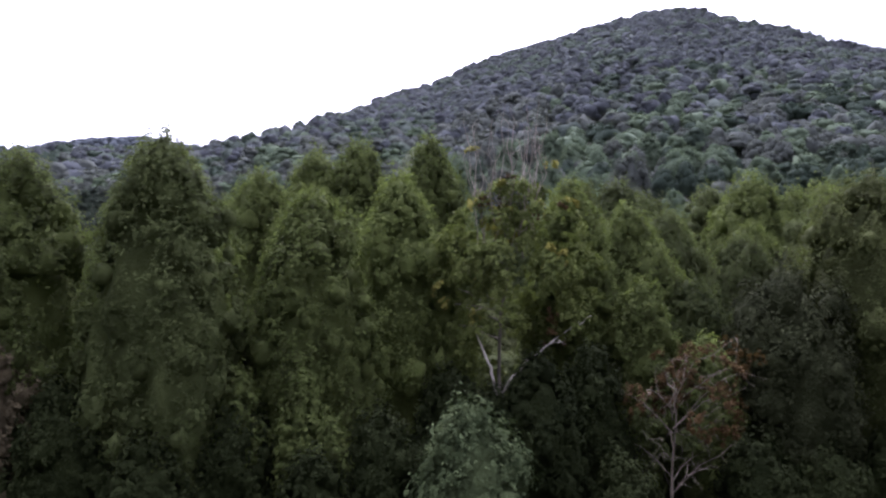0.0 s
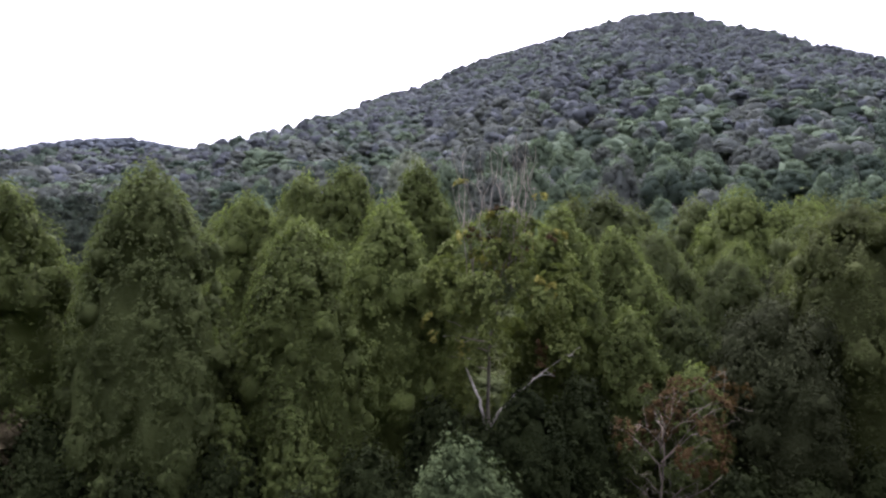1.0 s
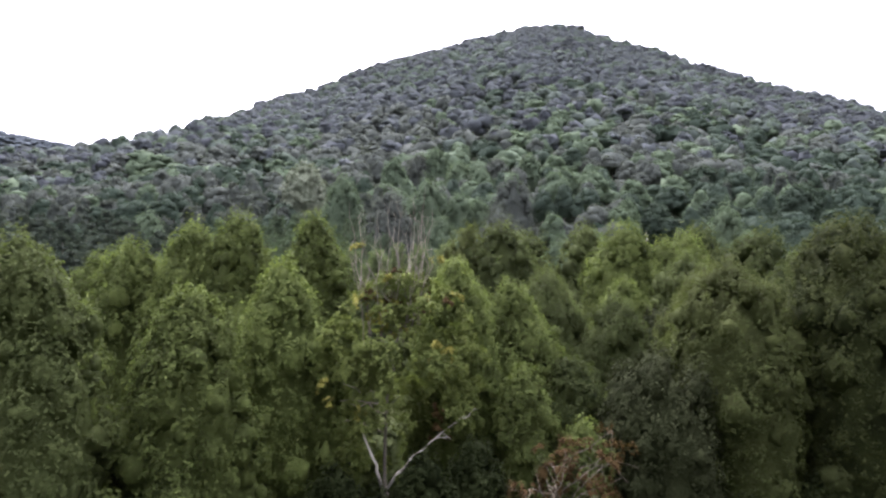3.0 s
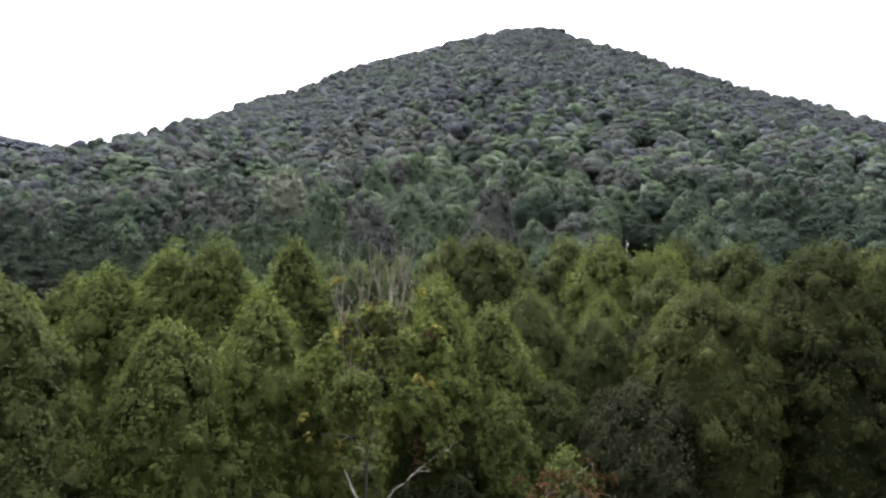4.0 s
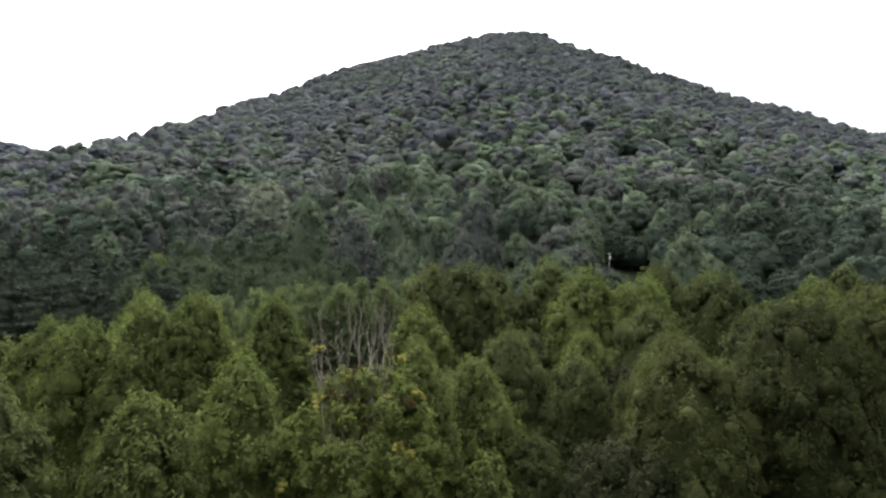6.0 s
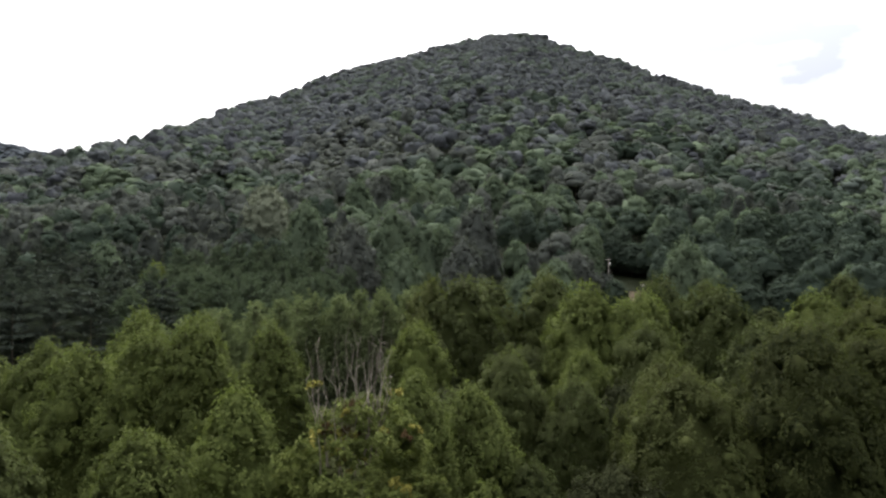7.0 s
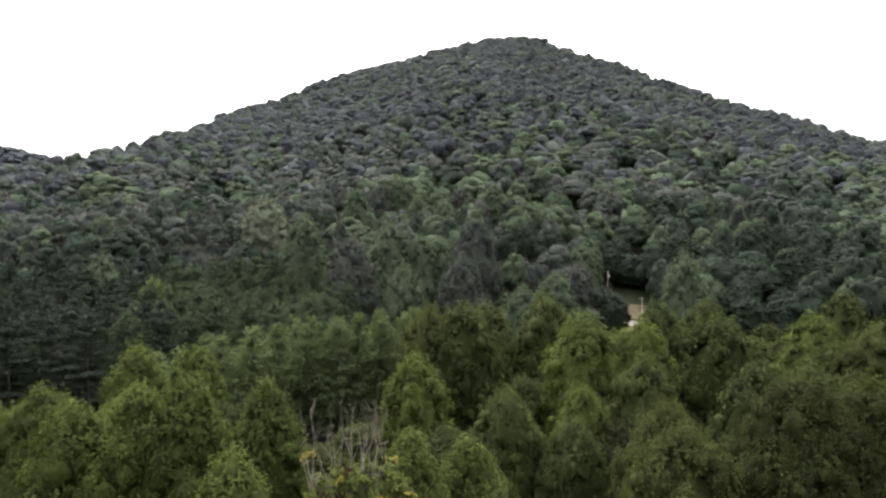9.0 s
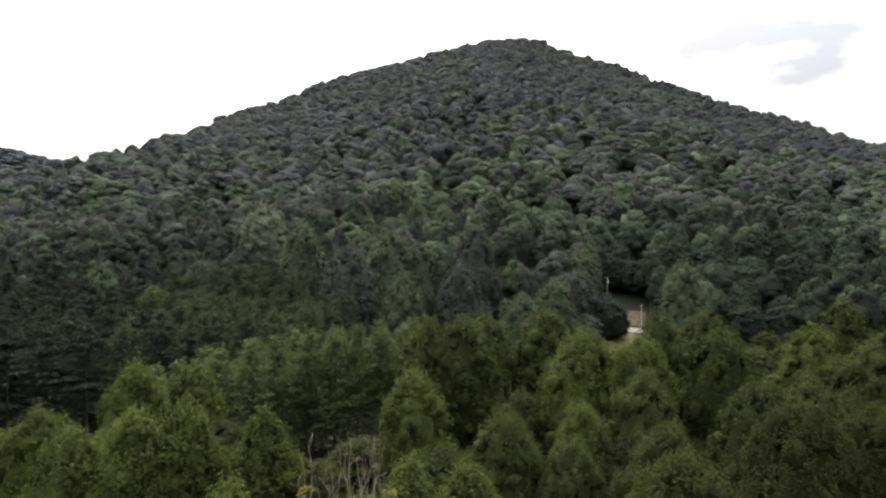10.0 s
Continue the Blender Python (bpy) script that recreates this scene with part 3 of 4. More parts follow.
SLOPE = [
    (29.0, 314.0, 67.0, 5.6, "foothill"),
    (43.0, 334.0, 72.0, 4.6, "foothill"),
    (51.5, 334.0, 74.5, 5.2, "foothill"),
    (58.0, 313.0, 66.0, 6.4, "foothill"),
    (79.0, 327.0, 70.3, 6.4, "foothill"),
    (90.0, 310.0, 69.8, 6.0, "foothill"),
    (99.0, 287.0, 61.0, 5.8, "foothill"),
    (134.0, 349.0, 74.0, 6.0, "foothill"),
    (5.2, 255.0, 52.3, 5.0, "foothill"),
    (33.5, 239.0, 49.6, 5.2, "foothill"),
    (63.0, 238.0, 51.2, 5.6, "foothill"),
    (44.6, 241.0, 45.3, 4.8, "foothill"),
    (52.0, 243.0, 44.2, 4.8, "foothill"),
    (53.0, 216.0, 39.3, 5.2, "foothill"),
    (30.0, 233.0, 34.8, 5.0, "foothill"),
    (34.0, 213.0, 35.6, 5.4, "foothill"),
    (19.0, 222.0, 44.8, 4.6, "foothill"),
    (66.0, 194.0, 30.2, 5.6, "foothill"),
    (180.0, 322.0, 68.0, 8.0, "foothill"),
    (148.0, 252.0, 47.0, 8.0, "foothill"),
    (190.0, 290.0, 55.6, 8.0, "foothill"),
    (175.0, 243.0, 51.0, 7.4, "foothill"),
    (183.0, 249.0, 52.1, 7.4, "foothill"),
    (181.0, 227.0, 42.0, 7.4, "foothill"),
    (197.0, 232.0, 38.3, 7.4, "foothill"),
    (115.0, 191.0, 38.8, 6.0, "foothill"),
    (-9.4, 285.0, 60.2, 7.6, "pale"),
    (126.0, 264.0, 41.5, 5.6, "foothill"),
    (132.5, 259.5, 39.5, 5.6, "foothill"),
    (138.5, 257.0, 40.0, 5.6, "foothill"),
    (133.0, 272.0, 46.0, 5.6, "foothill"),
]
MID = VALLEY_FRONT + VALLEY_MIDDLE + VALLEY_BACK + SLOPE
MID_BUILDS = {}


def mid_tree(i, x, y, top, rad, kind):
    fine = y < 118
    # far trees take leaf colours with haze mixed in, eastern ones with shade
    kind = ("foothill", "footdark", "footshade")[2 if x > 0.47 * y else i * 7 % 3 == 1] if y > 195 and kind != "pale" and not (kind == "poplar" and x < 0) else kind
    key = (kind, i % 3, fine)
    h = top - float(land(x, y))
    if key not in MID_BUILDS:
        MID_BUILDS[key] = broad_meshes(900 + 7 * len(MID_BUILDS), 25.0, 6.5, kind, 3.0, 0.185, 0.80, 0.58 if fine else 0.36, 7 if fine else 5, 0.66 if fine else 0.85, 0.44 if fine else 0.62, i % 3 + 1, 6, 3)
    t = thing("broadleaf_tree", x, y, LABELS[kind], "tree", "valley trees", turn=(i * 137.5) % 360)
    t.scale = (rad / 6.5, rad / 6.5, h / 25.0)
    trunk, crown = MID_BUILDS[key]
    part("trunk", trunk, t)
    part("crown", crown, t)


for i, (x, y, top, rad, kind) in enumerate(MID):
    mid_tree(i, x, y, top, 1.2 * max(rad, 0.19 * (top - float(land(x, y))) if y > 195 else 0.0), kind)

TAKEN = [(r[0], r[1]) for r in NEAR] + [(r[0], r[1]) for r in MID] + [(4.5, 54.5), (16.5, 49.0)]
# only dark-leaved kinds, so the gaps' shade is put into the fillers' colour
KINDS = ("oak", "maple", "oak", "maple")
for i, (x, y, u, k) in enumerate(filler(41, -66, 100, 62, 100, 9.4, TAKEN, lambda x, y: -0.62 * y - 4 < x < 0.88 * y + 4)):
    mid_tree(i, x, y, 5.5 + 4.0 * u + 0.04 * (y - 60), 5.0 + 1.0 * u, KINDS[k])


def valley(x, y):
    az, r = math.degrees(math.atan2(x, y)), math.hypot(x, y)
    if az > 24.5 and az < 29.6 and r > 180:
        return False
    return x > 26 or (x > -22 + 0.4 * (y - 100) and y < 128)


for i, (x, y, u, k) in enumerate(filler(43, -30, 230, 100, 258, 9.8, TAKEN, lambda x, y: valley(x, y) and -0.3 * y < x < 0.98 * y + 6)):
    mid_tree(i, x, y, (11.5 if x > 20 else 7.5) + 5.0 * u + float(land(x, y)), 5.4 + 1.0 * u, KINDS[k])


def pine_meshes(seed, h, rad, mat, base, step, lift, width, tuft, loose):
    """A pine: straight trunk, whorls of level boughs carrying plumes of needles; lift: how far the boughs turn up; loose: how far the plumes stand off the level."""
    rng = np.random.default_rng(seed)
    line = bent(rng, (0, 0, -0.8), (0, 0, h * 0.97), 8, wob=0.004)
    wood = [tube(line, np.linspace(0.30, 0.05, 8), 6)]
    cs, ns, ds = [], [], []
    z = base
    while z < h - 0.5:
        u = (z - base) / (h - base)
        reach = rad * min(1.0, (1 - u) * 1.75 + 0.16) * (0.75 + 0.25 * min(1, u * 5 + 0.3))
        for k in range(5):
            ang = (k + 0.8 * rng.random()) * 1.2566
            ln = reach * (0.65 + 0.55 * rng.random())
            d = np.array([math.cos(ang), math.sin(ang), lift + 1.0 * u * u])
            a = np.array([0, 0, z + rng.normal() * 0.32])
            if k < 2 and ln > 1.0:
                wood.append(tube(bent(rng, a, a + d * ln * 0.9, 3, sag=0.04), (0.07, 0.05, 0.02), 3))
            m = max(6, int(ln * 12.0))
            f = 0.10 + 0.92 * rng.random((m, 1)) ** 0.8
            side = np.array([-d[1], d[0], 0])
            off = (rng.random((m, 1)) - 0.5) * width
            droop = np.array([0, 0, -0.05 * ln]) * f ** 2
            cs.append(a + d * ln * f + side * off * ln * f + droop + rng.normal(size=(m, 3)) * np.array([0.06, 0.06, 0.04 + 0.14 * u + 0.2 * loose]))
            ds.append(d + side * off * 1.3 + rng.normal(size=(m, 3)) * np.array([0.3, 0.3, 0.06 + 0.45 * u + 0.6 * loose]))
            ns.append(unit(np.array([0, 0, 1.0]) + d * (0.1 + 0.5 * u) + rng.normal(size=(m, 3)) * (0.10 + 0.32 * u + 0.5 * loose)))
        z += step * (0.6 + 0.8 * rng.random()) * (1.1 - 0.4 * u)
    c, n, d = np.concatenate(cs), np.concatenate(ns), np.concatenate(ds)
    c = np.concatenate([c, np.array([[0, 0, h - 0.2 - 0.25 * k] for k in range(6)])])
    n = np.concatenate([n, unit(rng.normal(size=(6, 3)) + np.array([0, 0, 0.1]))])
    d = np.concatenate([d, rng.normal(size=(6, 3)) * 0.3 + np.array([0, 0, 1.0])])
    needles = mesh_from("needles", *leaves(rng, c, n, tuft * (0.7 + 0.6 * rng.random(len(c))), 0.27, 0.2, d), [mat])
    return mesh_from("trunk", *joined(wood), [M_BARK], smooth=True), needles


PINE_SORTS = {
    "tall": ((M_PINE, 9.0, 1.95, 0.04, 1.0, 1.25, 0.08), "tall dark white pine in a dense plantation row", "plantation pines"),
    "stand": ((M_PINE_STAND, 8.0, 1.35, 0.45, 0.95, 1.0, 0.6), "bushy dull green pine in a dense stand", "plantation pines"),
    "young": ((M_PINE_YOUNG, 2.0, 1.05, 0.75, 0.9, 0.85, 1.0), "bushy mid-green young pine in a valley stand", "young pines"),
}
PINE_BUILDS = {}


def pine(i, x, y, top, rad, sort="tall"):
    key = (sort, i % 4)
    h = top - float(land(x, y))
    if key not in PINE_BUILDS:
        PINE_BUILDS[key] = pine_meshes(300 + len(PINE_BUILDS), 28.0, 4.4, *PINE_SORTS[sort][0])
    t = thing("pine_tree", x, y, PINE_SORTS[sort][1], "pine tree", PINE_SORTS[sort][2], turn=(i * 137.5) % 360)
    t.scale = (rad / 4.4, rad / 4.4, h / 28.0)
    trunk, needles = PINE_BUILDS[key]
    part("trunk", trunk, t)
    part("needles", needles, t)


rng = np.random.default_rng(21)
n_pine = 0
for row in range(8):
    for k in range(26):
        x, y = -160 + 6.6 * k + rng.normal() * 1.0 + 2.5 * row, 160 + 12.0 * row + rng.normal() * 1.2 + 0.25 * max(0, k - 14)
        if x < 24 - row * 1.5 and x > -0.78 * y:
            pine(n_pine, x, y, float(land(x, y)) + 27.0 + rng.normal() * 1.6, 4.6 + rng.normal() * 0.3, "stand" if math.degrees(math.atan2(x, y)) > -10.5 + 2.0 * rng.normal() else "tall")
            n_pine += 1
YOUNG = [
    (-18.0, 132.0, 23.6, 4.6),
    (-11.7, 136.0, 25.3, 4.8),
    (-6.5, 140.0, 25.6, 4.8),
    (-1.6, 144.0, 26.0, 4.8),
    (4.9, 147.0, 26.9, 4.8),
    (10.0, 147.0, 26.4, 4.8),
    (14.6, 148.5, 27.0, 4.8),
    (19.5, 149.0, 26.6, 4.8),
    (24.5, 149.5, 27.2, 4.8),
    (-23.0, 137.0, 22.5, 4.8),
    (-15.0, 143.0, 24.0, 4.8),
    (-6.0, 150.0, 25.0, 4.8),
    (2.0, 154.0, 26.0, 4.8),
    (11.0, 156.0, 26.5, 4.8),
    (20.0, 157.0, 27.0, 4.8),
    (28.0, 160.0, 27.5, 4.8),
]
for i, (x, y, top, rad) in enumerate(YOUNG):
    pine(i, x, y, top, rad, "young")


# ---- single trees and bushes at the forest edge ----
def dying_sycamore(x, y, top):
    """Half-bare tree: pale forked limbs low down, grey leafless stems on top, yellow and green leaves between."""
    rng = np.random.default_rng(77)
    h = top - float(land(x, y))
    t = thing("dying_sycamore", x, y, "half-dead sycamore with pale forked limbs and yellowing leaves", "tree")
    fork = np.array([-1.0, -2.3, 10.4])
    part("trunk", mesh_from("trunk", *joined([
        tube(bent(rng, (0, 0, -0.8), (-0.4, -0.8, 9.0), 6, wob=0.01), np.linspace(0.42, 0.27, 6), 10)]), [M_BARK], smooth=True), t)
    part("stem", mesh_from("stem", *joined([
        tube(bent(rng, (-0.4, -0.8, 8.8), (0.2, 0.3, h - 6), 8, wob=0.015), np.linspace(0.15, 0.03, 8), 8)]), [M_BARK], smooth=True), t)
    pale = [((-0.4, -0.8, 8.2), fork, 0.26, 0.22), (fork, (-1.5, -2.5, 12.0), 0.20, 0.17), ((-1.5, -2.5, 11.9), (-2.3, -2.4, 13.9), 0.17, 0.11),
            ((-0.4, -0.9, 8.8), (0.5, -2.2, 10.6), 0.24, 0.17), ((0.5, -2.2, 10.5), (2.9, -2.5, 12.9), 0.16, 0.11), ((2.9, -2.5, 12.8), (5.4, -2.4, 14.7), 0.11, 0.05)]
    for a, b, r0, r1 in pale:
        part("limb", mesh_from("limb", *tube(bent(rng, a, b, 5, wob=0.02), np.linspace(r0 * 0.55, r1 * 0.5, 5), 8), [M_PALE], smooth=True), t, "pale bare limb")
    for k in range(5):
        a = np.array([3.2 + 0.5 * k, -2.5, 13.0 + 0.35 * k])
        part("twig", mesh_from("twig", *tube(bent(rng, a, a + rng.normal(size=3) * 0.5 + np.array([0.7, 0, 0.3]), 4), np.linspace(0.05, 0.015, 4), 4), [M_PALE]), t)
    for k in range(6):
        a, ang = np.array([-0.5, -0.7, 13.2 + 0.7 * k]), 3.3 + 0.5 * rng.normal()
        b = a + np.array([math.cos(ang) * 3.4, -0.9 + math.sin(ang), 1.2 + 0.5 * rng.normal()])
        part("limb", mesh_from("limb", *tube(bent(rng, a, b, 5, wob=0.06), np.linspace(0.065, 0.02, 5), 6), [M_DEADWOOD], smooth=True), t, "bare crooked limb")
    for k in range(22):
        ang, rr = rng.random() * 6.283, 3.5 * rng.random() ** 0.6
        b = np.array([math.cos(ang) * rr, math.sin(ang) * rr * 0.6, h - 3.6 * rng.random() ** 1.3])
        a = np.array([b[0] * 0.65, b[1] * 0.65, h - 11.5 + 3.0 * rng.random()])
        line = bent(rng, a, b, 6, sag=0.06, wob=0.05)
        stem = part("dead_stem", mesh_from("dead_stem", *tube(line, np.linspace(0.048, 0.016, 6), 5), [M_DEADWOOD]), t, "grey leafless stem")
        for j in range(4):
            s = line[2 + j % 4]
            part("twig", mesh_from("twig", *tube(bent(rng, s, s + rng.normal(size=3) * 0.45 + np.array([0, 0, 1.0]), 3), (0.030, 0.020, 0.011), 3), [M_DEADWOOD]), stem)
    d = unit(rng.normal(size=(120, 3)) + np.array([0, -0.3, 0.1]))
    lobes = np.array([0.9, 0.2, 16.9]) + d * np.array([6.3, 4.2, 7.8]) * (0.55 + 0.45 * rng.random((120, 1)) ** 0.6)
    lobes = lobes[(lobes[:, 2] > 14.5) | (np.abs(lobes[:, 0] - 1.2) > 2.8) | (lobes[:, 1] > 0.8)]
    part("crown", mesh_from("crown", *crown_leaves(rng, lobes, 0.8 + 0.6 * rng.random(len(lobes)), 15, 11, 0.36, core=0), [M_DYING]), t)
    lobes = np.array([(rng.normal() * 0.9 - 0.3, rng.normal() * 0.8 - 1.0, 20.0 + 3.0 * rng.random()) for _ in range(7)] + [(2.6 * rng.normal() + 0.6, -2.2 + rng.normal(), 14 + 13 * rng.random()) for _ in range(15)])
    part("yellow_foliage", mesh_from("yellow_foliage", *crown_leaves(rng, lobes, 0.4 + 0.4 * rng.random(22), 7, 7, 0.34, core=0), [M_YELLOW]), t, "clumps of yellow leaves")
    lobes = np.array([(3.0 + rng.normal() * 0.5, -2.6, 13.6 + 1.6 * k) for k in range(2)] + [(rng.normal() * 2.0 + 0.4, rng.normal() * 1.3, h - 4.2 - 4.0 * rng.random()) for _ in range(8)])
    part("rust_foliage", mesh_from("rust_foliage", *crown_leaves(rng, lobes, np.concatenate([[0.9, 0.5], 0.35 + 0.3 * rng.random(8)]), 8, 8, 0.32, core=0), [M_RUST]), t, "withered rust-coloured leaves")


dying_sycamore(4.7, 54.5, 30.3)


def rust_tree(x, y, top):
    """Small half-bare tree with spreading grey branches and rust leaves."""
    rng = np.random.default_rng(78)
    h = top - float(land(x, y))
    t = thing("rust_leaved_tree", x, y, "small half-bare tree with spreading grey branches and rust leaves", "tree")
    part("trunk", mesh_from("trunk", *tube(bent(rng, (-0.6, 0, -0.8), (-0.2, 0, h - 2.2), 8, wob=0.012), np.linspace(0.13, 0.04, 8), 8), [M_GREYWOOD], smooth=True), t)
    for k in range(17):
        z0 = 3.0 + (h - 6.0) * rng.random()
        ang = rng.random() * 6.283 if k > 8 else rng.normal() * 0.5 - 0.3
        ln = 2.6 + 3.2 * rng.random()
        a = np.array([-0.45, 0, z0])
        line = bent(rng, a, a + np.array([math.cos(ang) * ln, math.sin(ang) * ln, ln * (0.5 + 0.4 * rng.random())]), 6, sag=-0.1, wob=0.04)
        branch = part("branch", mesh_from("branch", *tube(line, np.linspace(0.045, 0.014, 6), 5), [M_GREYWOOD]), t, "bare grey branch")
        for j in range(7):
            s = line[1 + j % 5]
            part("twig", mesh_from("twig", *tube(bent(rng, s, s + rng.normal(size=3) * 0.8 + np.array([0.2, 0, -0.2]), 4, sag=-0.1), np.linspace(0.02, 0.008, 4), 3), [M_GREYWOOD]), branch)
    lobes = np.array([(rng.normal() * 2.2 + 1.4, rng.normal() * 1.2, h - 0.6 - 6.0 * rng.random() ** 1.5) for _ in range(42)])
    part("rust_foliage", mesh_from("rust_foliage", *crown_leaves(rng, lobes, 0.55 + 0.5 * rng.random(42), 9, 8, 0.30, core=0), [M_RUST]), t)
    lobes = np.array([(rng.normal() * 2.2 + 0.8, rng.normal() * 1.2 + 0.5, h - 2.0 - 8 * rng.random()) for _ in range(14)])
    part("green_foliage", mesh_from("green_foliage", *crown_leaves(rng, lobes, 0.6 + 0.5 * rng.random(14), 9, 8, 0.38, core=2), [M_SYCAMORE]), t, "yellow-green leaves")


rust_tree(16.4, 49.0, 13.2)

SHRUB_LEAF = {"blue": (M_BUSH, "bushy blue-green young tree at the forest edge"), "shade": (M_SHADE, "dense shrub under the forest edge, shade put into its dark green"),
              "yellow": (M_POPLAR, "bright green leaf growth under the forest edge"), "brown": (M_DULL, "dull brown withering shrub at the forest edge")}


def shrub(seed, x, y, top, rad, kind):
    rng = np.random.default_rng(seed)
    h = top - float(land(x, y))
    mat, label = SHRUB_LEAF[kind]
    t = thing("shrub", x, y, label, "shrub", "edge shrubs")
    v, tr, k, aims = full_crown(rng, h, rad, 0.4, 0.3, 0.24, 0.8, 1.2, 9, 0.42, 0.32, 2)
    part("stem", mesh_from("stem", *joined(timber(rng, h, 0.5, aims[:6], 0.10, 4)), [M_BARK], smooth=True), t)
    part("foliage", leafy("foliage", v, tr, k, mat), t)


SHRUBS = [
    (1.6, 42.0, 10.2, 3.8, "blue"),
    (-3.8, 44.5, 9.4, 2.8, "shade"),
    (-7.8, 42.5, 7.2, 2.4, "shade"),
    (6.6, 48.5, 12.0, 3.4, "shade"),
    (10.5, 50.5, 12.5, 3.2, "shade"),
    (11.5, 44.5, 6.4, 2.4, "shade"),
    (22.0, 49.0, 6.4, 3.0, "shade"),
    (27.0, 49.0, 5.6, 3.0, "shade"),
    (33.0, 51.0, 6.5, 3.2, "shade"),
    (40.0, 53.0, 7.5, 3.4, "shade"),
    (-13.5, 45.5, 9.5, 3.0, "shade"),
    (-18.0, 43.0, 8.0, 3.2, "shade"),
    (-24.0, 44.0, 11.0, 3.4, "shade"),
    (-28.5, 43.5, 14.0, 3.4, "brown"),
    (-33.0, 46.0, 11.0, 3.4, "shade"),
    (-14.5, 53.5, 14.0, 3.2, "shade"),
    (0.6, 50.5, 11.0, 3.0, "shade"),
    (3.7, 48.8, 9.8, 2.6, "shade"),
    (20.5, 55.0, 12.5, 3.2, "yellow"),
    # next three stand in for leaf tufts of larger trees, placed to fit the view
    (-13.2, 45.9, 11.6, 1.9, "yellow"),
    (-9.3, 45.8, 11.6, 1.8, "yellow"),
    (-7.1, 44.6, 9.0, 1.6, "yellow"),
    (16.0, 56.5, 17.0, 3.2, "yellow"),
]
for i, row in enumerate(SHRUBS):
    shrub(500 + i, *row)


def undergrowth():
    """Low leafy growth over the ground below the front trees."""
    rng = np.random.default_rng(61)
    cs, ns, ss = [], [], []
    for _ in range(1700):
        y = 37 + 90 * rng.random() ** 1.3
        x, hh = (rng.random() * 1.7 - 0.75) * y, 0.5 + 1.6 * rng.random() ** 2
        m = 16
        d = unit(rng.normal(size=(m, 3)) + np.array([0, 0, 0.6]))
        cs.append(np.array([x, y, float(land(x, y)) + 0.25]) + np.abs(d) * np.sign(d) * np.array([1.2, 1.2, hh]) * rng.random((m, 1)) ** 0.4)
        ns.append(unit(d + np.array([0, 0, 0.7])))
        ss.append(0.4 + 0.35 * rng.random(m))
    c = np.concatenate(cs)
    c[:, 2] = np.maximum(c[:, 2], land(c[:, 0], c[:, 1]) + 0.1)
    ob = new("undergrowth", mesh_from("undergrowth", *leaves(rng, c, np.concatenate(ns), np.concatenate(ss), 0.6), [M_MAPLE]))
    tagged(ob, "tangled dark green undergrowth on the shaded forest floor", "undergrowth", kind="stuff")


undergrowth()


# ---- the wooded hill ----
def blob_tree(rng, h, rad, lumps, flakes, leaf, point, low, level):
    """A distant tree: a domed body with a few overlapping leafy masses and sprays of leaves over it."""
    base = h * low
    tall = (h - base) / rad
    c, s = [np.array([0, 0, base + 0.46 * (h - base)])], [0.74 * rad]
    for k in range(lumps):
        u = (k + 0.5 * rng.random()) / lumps
        a, w = k * 2.39996 + rng.normal() * 0.5, 1 - 0.85 * u ** (1.6 - point)
        size = rad * (0.25 + 0.24 * rng.random()) * (1.1 - 0.30 * u)
        c.append(np.array([math.cos(a) * rad * (0.5 + 0.3 * rng.random()) * w, math.sin(a) * rad * (0.5 + 0.3 * rng.random()) * w, base + (h - base) * (0.38 + 0.50 * u) - 0.25 * size]))
        s.append(size)
    c, s = np.array(c), np.array(s)
    pieces, ps, ns = [], [], []
    for j in range(len(c)):
        iv, it = ICO[level]
        up = 0.56 * tall if j == 0 else 1.0
        v = c[j] + iv * s[j] * np.array([1, 1, up]) * (1 + rng.normal(size=(len(iv), 1)) * (0.11 if j else 0.15))
        n = iv[it].mean(1)
        mid = v[it].mean(1)
        d = np.sqrt(((mid[:, None] - c[None, 1:]) ** 2).sum(2)) / s[None, 1:]
        if j:
            d[:, j - 1] = 9
            body = (mid - c[0]) / (s[0] * np.array([1, 1, 0.56 * tall]))
            hidden = (body ** 2).sum(1) < 0.8
        else:
            hidden = np.zeros(len(mid), bool)
        ok = ~hidden & (d.min(1) > 0.9) & (n[:, 2] > -0.45)
        pieces.append((v, it[ok]))
        ps.append(mid[ok])
        ns.append(n[ok])
    p, n = np.concatenate(ps), np.concatenate(ns)
    i = rng.integers(len(p), size=flakes)
    n = unit(n[i] + np.array([0, 0, 0.3]) + rng.normal(size=(flakes, 3)) * 0.45)
    pieces.append(leaves(rng, p[i] + n * leaf * 0.25 + rng.normal(size=(flakes, 3)) * 0.3 * leaf, n, leaf * (0.6 + 0.8 * rng.random(flakes)), 0.7, 0.2))
    v, t = joined(pieces)
    tv, tt = tube([(0, 0, -1), (0, 0, h * 0.3), (0, 0, h * 0.6)], (0.28, 0.2, 0.1), 3)
    return np.concatenate([v, tv]), np.concatenate([t, tt + len(v)]), len(t)


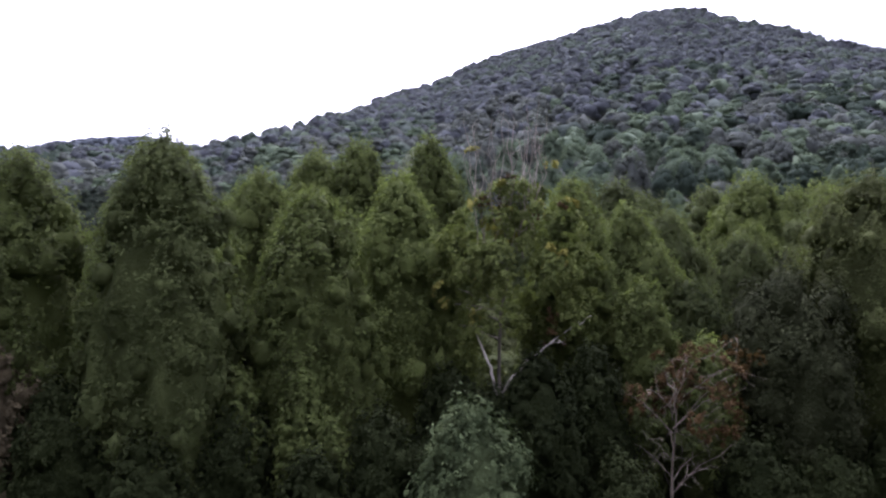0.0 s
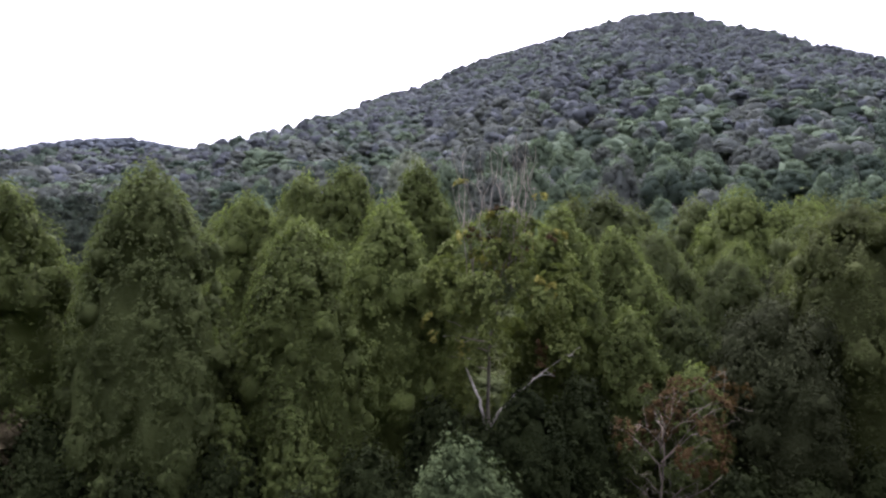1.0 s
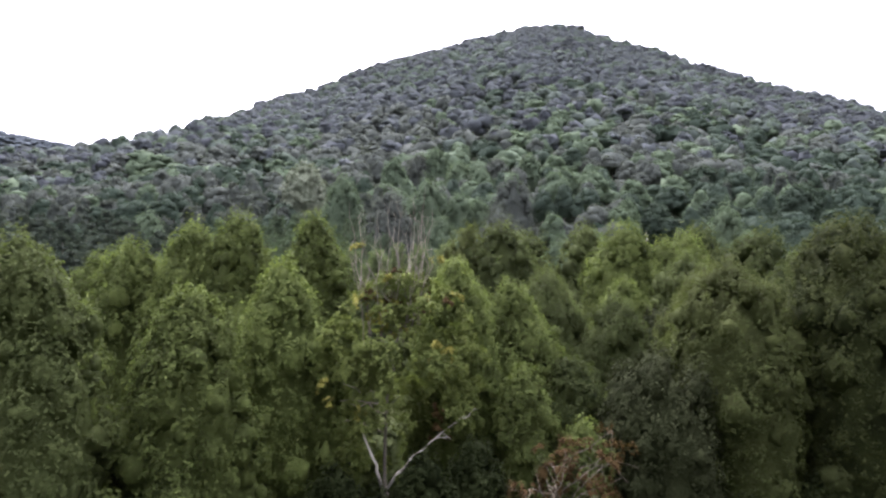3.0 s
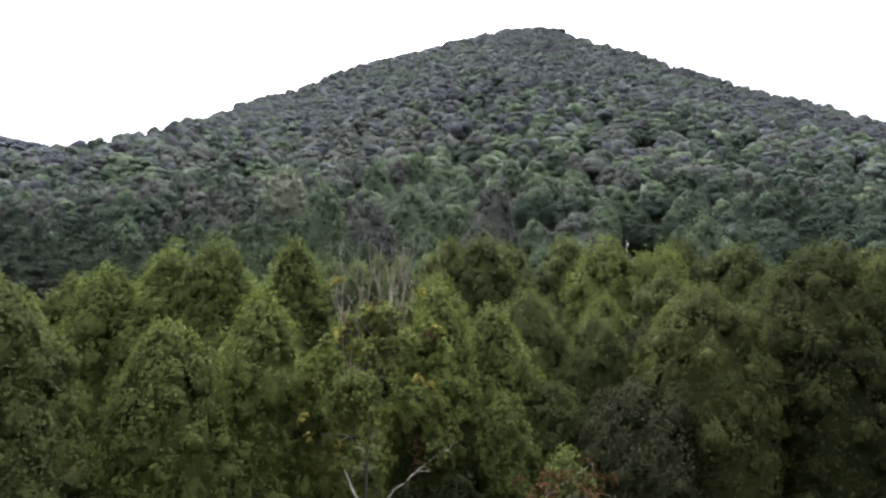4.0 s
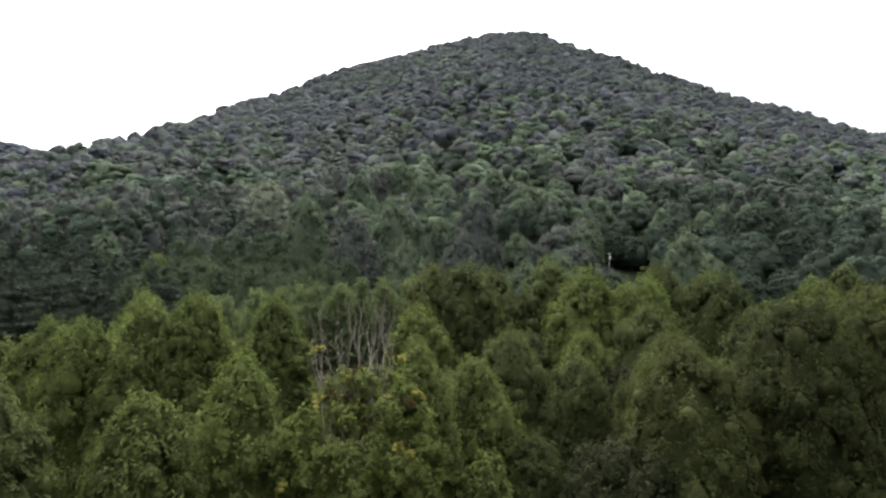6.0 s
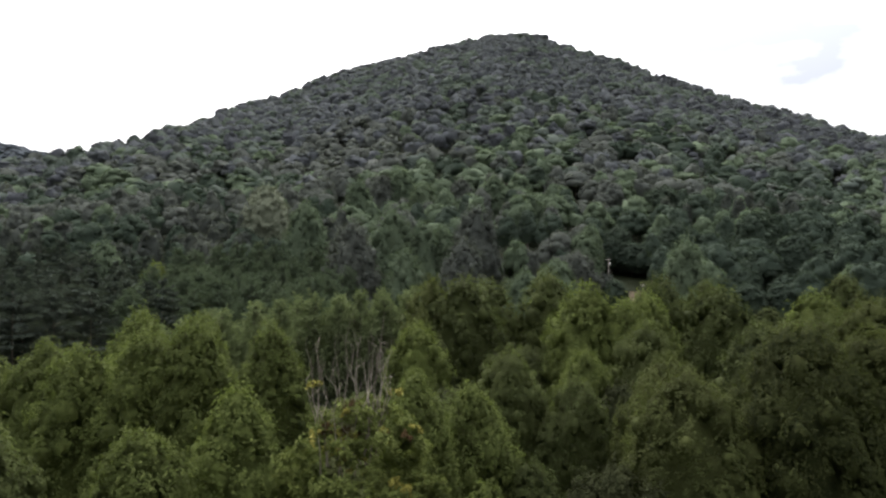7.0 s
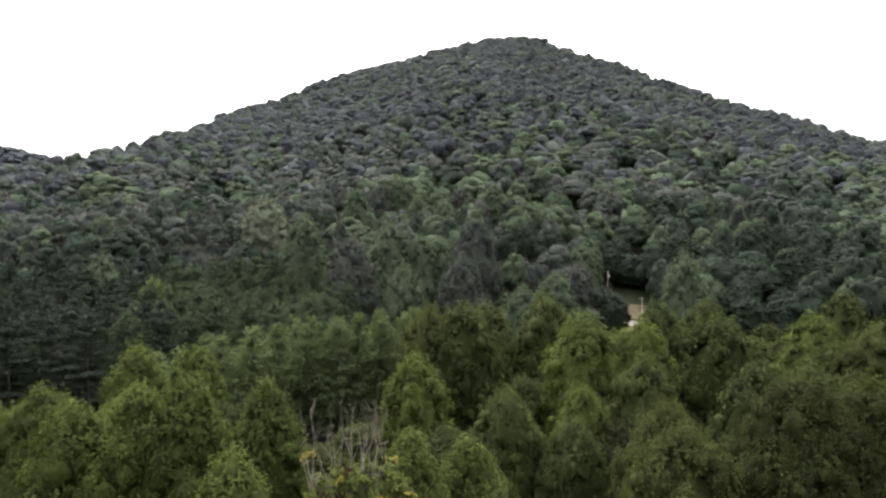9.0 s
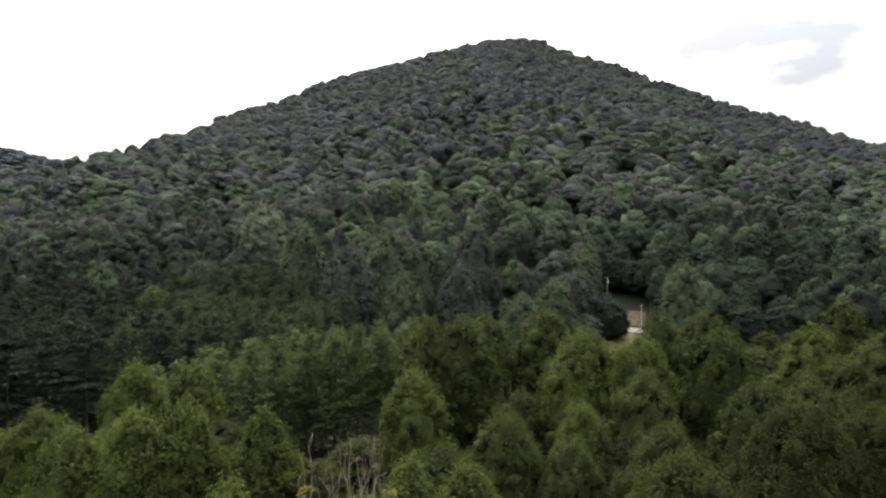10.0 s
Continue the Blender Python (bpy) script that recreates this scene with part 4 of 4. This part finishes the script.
def hill_forest(name, label, spots, seed, lumps, flakes, leaf, mats, height, wide, low=0.25, level=2):
    """One mesh of many trees: a few builds, each set at many places, turned and sized."""
    rng = np.random.default_rng(seed)
    builds = [blob_tree(rng, 20.0, 6.0 if k < 10 else 4.0, lumps, flakes, leaf, 0.04 * k if k < 10 else 0.9, low, level) for k in range(13)]
    vs, ts, ms, o = [], [], [], 0
    for x, y, m in spots:
        v, t, k = builds[int(rng.integers(10)) if m < 6 else 10 + int(rng.integers(3))]
        a, sc, sh = rng.random() * 6.283, wide * (0.66 + 0.74 * rng.random() ** 1.3), height / 20 * (0.86 + 0.26 * rng.random())
        ca, sa = math.cos(a) * sc, math.sin(a) * sc
        z = float(land(x, y))
        vs.append(np.stack([v[:, 0] * ca - v[:, 1] * sa + x, v[:, 0] * sa + v[:, 1] * ca + y, v[:, 2] * sh + z], 1))
        ts.append(t + o)
        mi = np.full(len(t), m)
        mi[k:] = len(mats)
        ms.append(mi)
        o += len(v)
    ob = new(name, mesh_from(name, np.concatenate(vs), np.concatenate(ts), [*mats, M_BARK], np.concatenate(ms), True))
    tagged(ob, label, "forest", kind="stuff")


def hill_spots(seed, az0, az1, r0, r1, gap, keep=None):
    """Places over a fan of ground, about evenly spread."""
    rng = np.random.default_rng(seed)
    out, r = [], r0
    while r < r1:
        n = int(math.radians(az1 - az0) * r / gap)
        for k in range(n):
            az = az0 + (az1 - az0) * (k + rng.random() * 0.9) / n
            rr = r + (rng.random() - 0.5) * gap * 0.9
            x, y = rr * math.sin(math.radians(az)), rr * math.cos(math.radians(az))
            if rr < np.interp(az, R_AZ, R_R) + 12 and (keep is None or keep(az, rr)):
                s = noise.noise((x * 0.012, y * 0.012, seed)) + rng.normal() * 0.28
                # leaf mix by bearing; the east flank is shaded by choosing darker leaf colours
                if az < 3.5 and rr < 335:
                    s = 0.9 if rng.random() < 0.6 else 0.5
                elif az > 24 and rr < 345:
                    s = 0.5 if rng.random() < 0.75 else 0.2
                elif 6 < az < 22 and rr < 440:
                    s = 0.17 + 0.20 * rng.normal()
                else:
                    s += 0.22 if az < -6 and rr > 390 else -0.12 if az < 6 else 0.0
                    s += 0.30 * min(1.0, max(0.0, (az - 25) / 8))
                # with range, more trees get the leaf colours that hold the haze
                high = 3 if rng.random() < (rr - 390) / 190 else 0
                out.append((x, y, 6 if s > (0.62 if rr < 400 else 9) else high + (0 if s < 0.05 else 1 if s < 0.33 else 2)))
        r += gap * 0.9
    return out


PLACED = np.array([(r[0], r[1]) for r in VALLEY_BACK + SLOPE])


def off_road(az, r):
    x, y = r * math.sin(radians(az)), r * math.cos(radians(az))
    return not (24.6 < az < 28.1 and r < 280) and np.hypot(PLACED[:, 0] - x, PLACED[:, 1] - y).min() > 6.5


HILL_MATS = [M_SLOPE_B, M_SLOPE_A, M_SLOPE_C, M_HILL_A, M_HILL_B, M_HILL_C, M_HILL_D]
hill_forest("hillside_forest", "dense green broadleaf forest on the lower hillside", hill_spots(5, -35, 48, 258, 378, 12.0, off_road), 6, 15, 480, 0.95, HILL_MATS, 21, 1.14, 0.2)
hill_forest("hilltop_forest", "dense forest covering the upper hill to its ridge, haze put into its dull green", hill_spots(8, -33, 47, 386, 930, 12.0), 9, 8, 110, 1.3, HILL_MATS, 19.0, 1.46, 0.22)
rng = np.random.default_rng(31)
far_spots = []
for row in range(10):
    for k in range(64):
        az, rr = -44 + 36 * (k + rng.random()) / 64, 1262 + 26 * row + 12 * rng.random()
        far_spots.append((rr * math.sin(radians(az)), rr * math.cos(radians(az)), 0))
hill_forest("distant_ridge_forest", "forest on a distant low ridge, haze painted into its blue-green leaves", far_spots, 33, 4, 10, 2.0, [M_FAR], 14, 2.1, 0.1)


# ---- the road on the far side of the valley ----
def laid(name, az0, az1, r0, r1, lift, mat, label, category):
    """A strip of surface laid on the ground between two bearings and two ranges."""
    a, r = np.meshgrid(np.radians(np.linspace(az0, az1, 25)), np.linspace(r0, r1, 9))
    x, y = (np.sin(a) * r).ravel(), (np.cos(a) * r).ravel()
    v = np.stack([x, y, land(x, y) + lift], 1)
    i, j = np.meshgrid(np.arange(8), np.arange(24), indexing="ij")
    p = (i * 25 + j).ravel()
    t = np.concatenate([np.stack([p, p + 26, p + 25], 1), np.stack([p, p + 1, p + 26], 1)])
    tagged(new(name, mesh_from(name, v, t, [mat], smooth=True)), label, category, kind="structure")


laid("grass_verge", 23.5, 30.0, 232, 262, 0.25, M_GRASS, "rough green grass verge below the lane", "grass")
laid("dry_bank", 25.3, 28.2, 264, 276, 0.3, M_CLAY, "dry brown grass bank above the lane", "bank")
laid("road", 20.0, 33.0, 258.2, 261.8, 0.55, M_GRAVEL, "pale gravel lane crossing the foot of the hill", "road")


def cylinder(a, b, r0, r1, sides=10):
    return tube([a, b], (r0, r1), sides)


def utility_pole(az, r, height, drum):
    x, y = r * math.sin(radians(az)), r * math.cos(radians(az))
    t = thing("utility_pole", x, y, "weathered grey wooden utility pole beside the lane" if not drum else "wooden utility pole with a pale grey transformer drum", "utility pole", "lane poles", turn=20)
    part("pole", mesh_from("pole", *cylinder((0, 0, -0.8), (0, 0, height), 0.20, 0.13), [M_POLE], smooth=True), t)
    part("crossarm", mesh_from("crossarm", *joined([cylinder((-1.1, 0.14, height - 0.5), (1.1, 0.14, height - 0.5), 0.07, 0.07, 4)]), [M_POLE]), t)
    for k in (-1.0, -0.4, 0.4, 1.0):
        part("insulator", mesh_from("insulator", *joined([cylinder((k, 0.14, height - 0.45), (k, 0.14, height - 0.25), 0.06, 0.03, 8)]), [M_METAL], smooth=True), t)
    if drum:
        part("transformer", mesh_from("transformer", *joined([tube([(0.35, -0.2, height - 2.6), (0.35, -0.2, height - 2.5), (0.35, -0.2, height - 1.5), (0.35, -0.2, height - 1.35)], (0.2, 0.3, 0.3, 0.12), 14)]), [M_METAL], smooth=True), t)


utility_pole(27.9, 256, 11.6, False)
utility_pole(25.3, 281, 10.2, True)


# ---- unseen forest added behind and beside the camera, to block low sky light ----
rng = np.random.default_rng(51)
around = []
for k in range(190):
    az, rr = 72 + 216 * rng.random(), 17 + 63 * rng.random()
    around.append((rr * math.sin(radians(az)), rr * math.cos(radians(az)), int(rng.integers(3))))
hill_forest("surrounding_forest", "unseen forest added round the camera to block low sky light", around, 52, 8, 260, 0.95, HILL_MATS[:3], 26, 1.05, 0.2, 2)
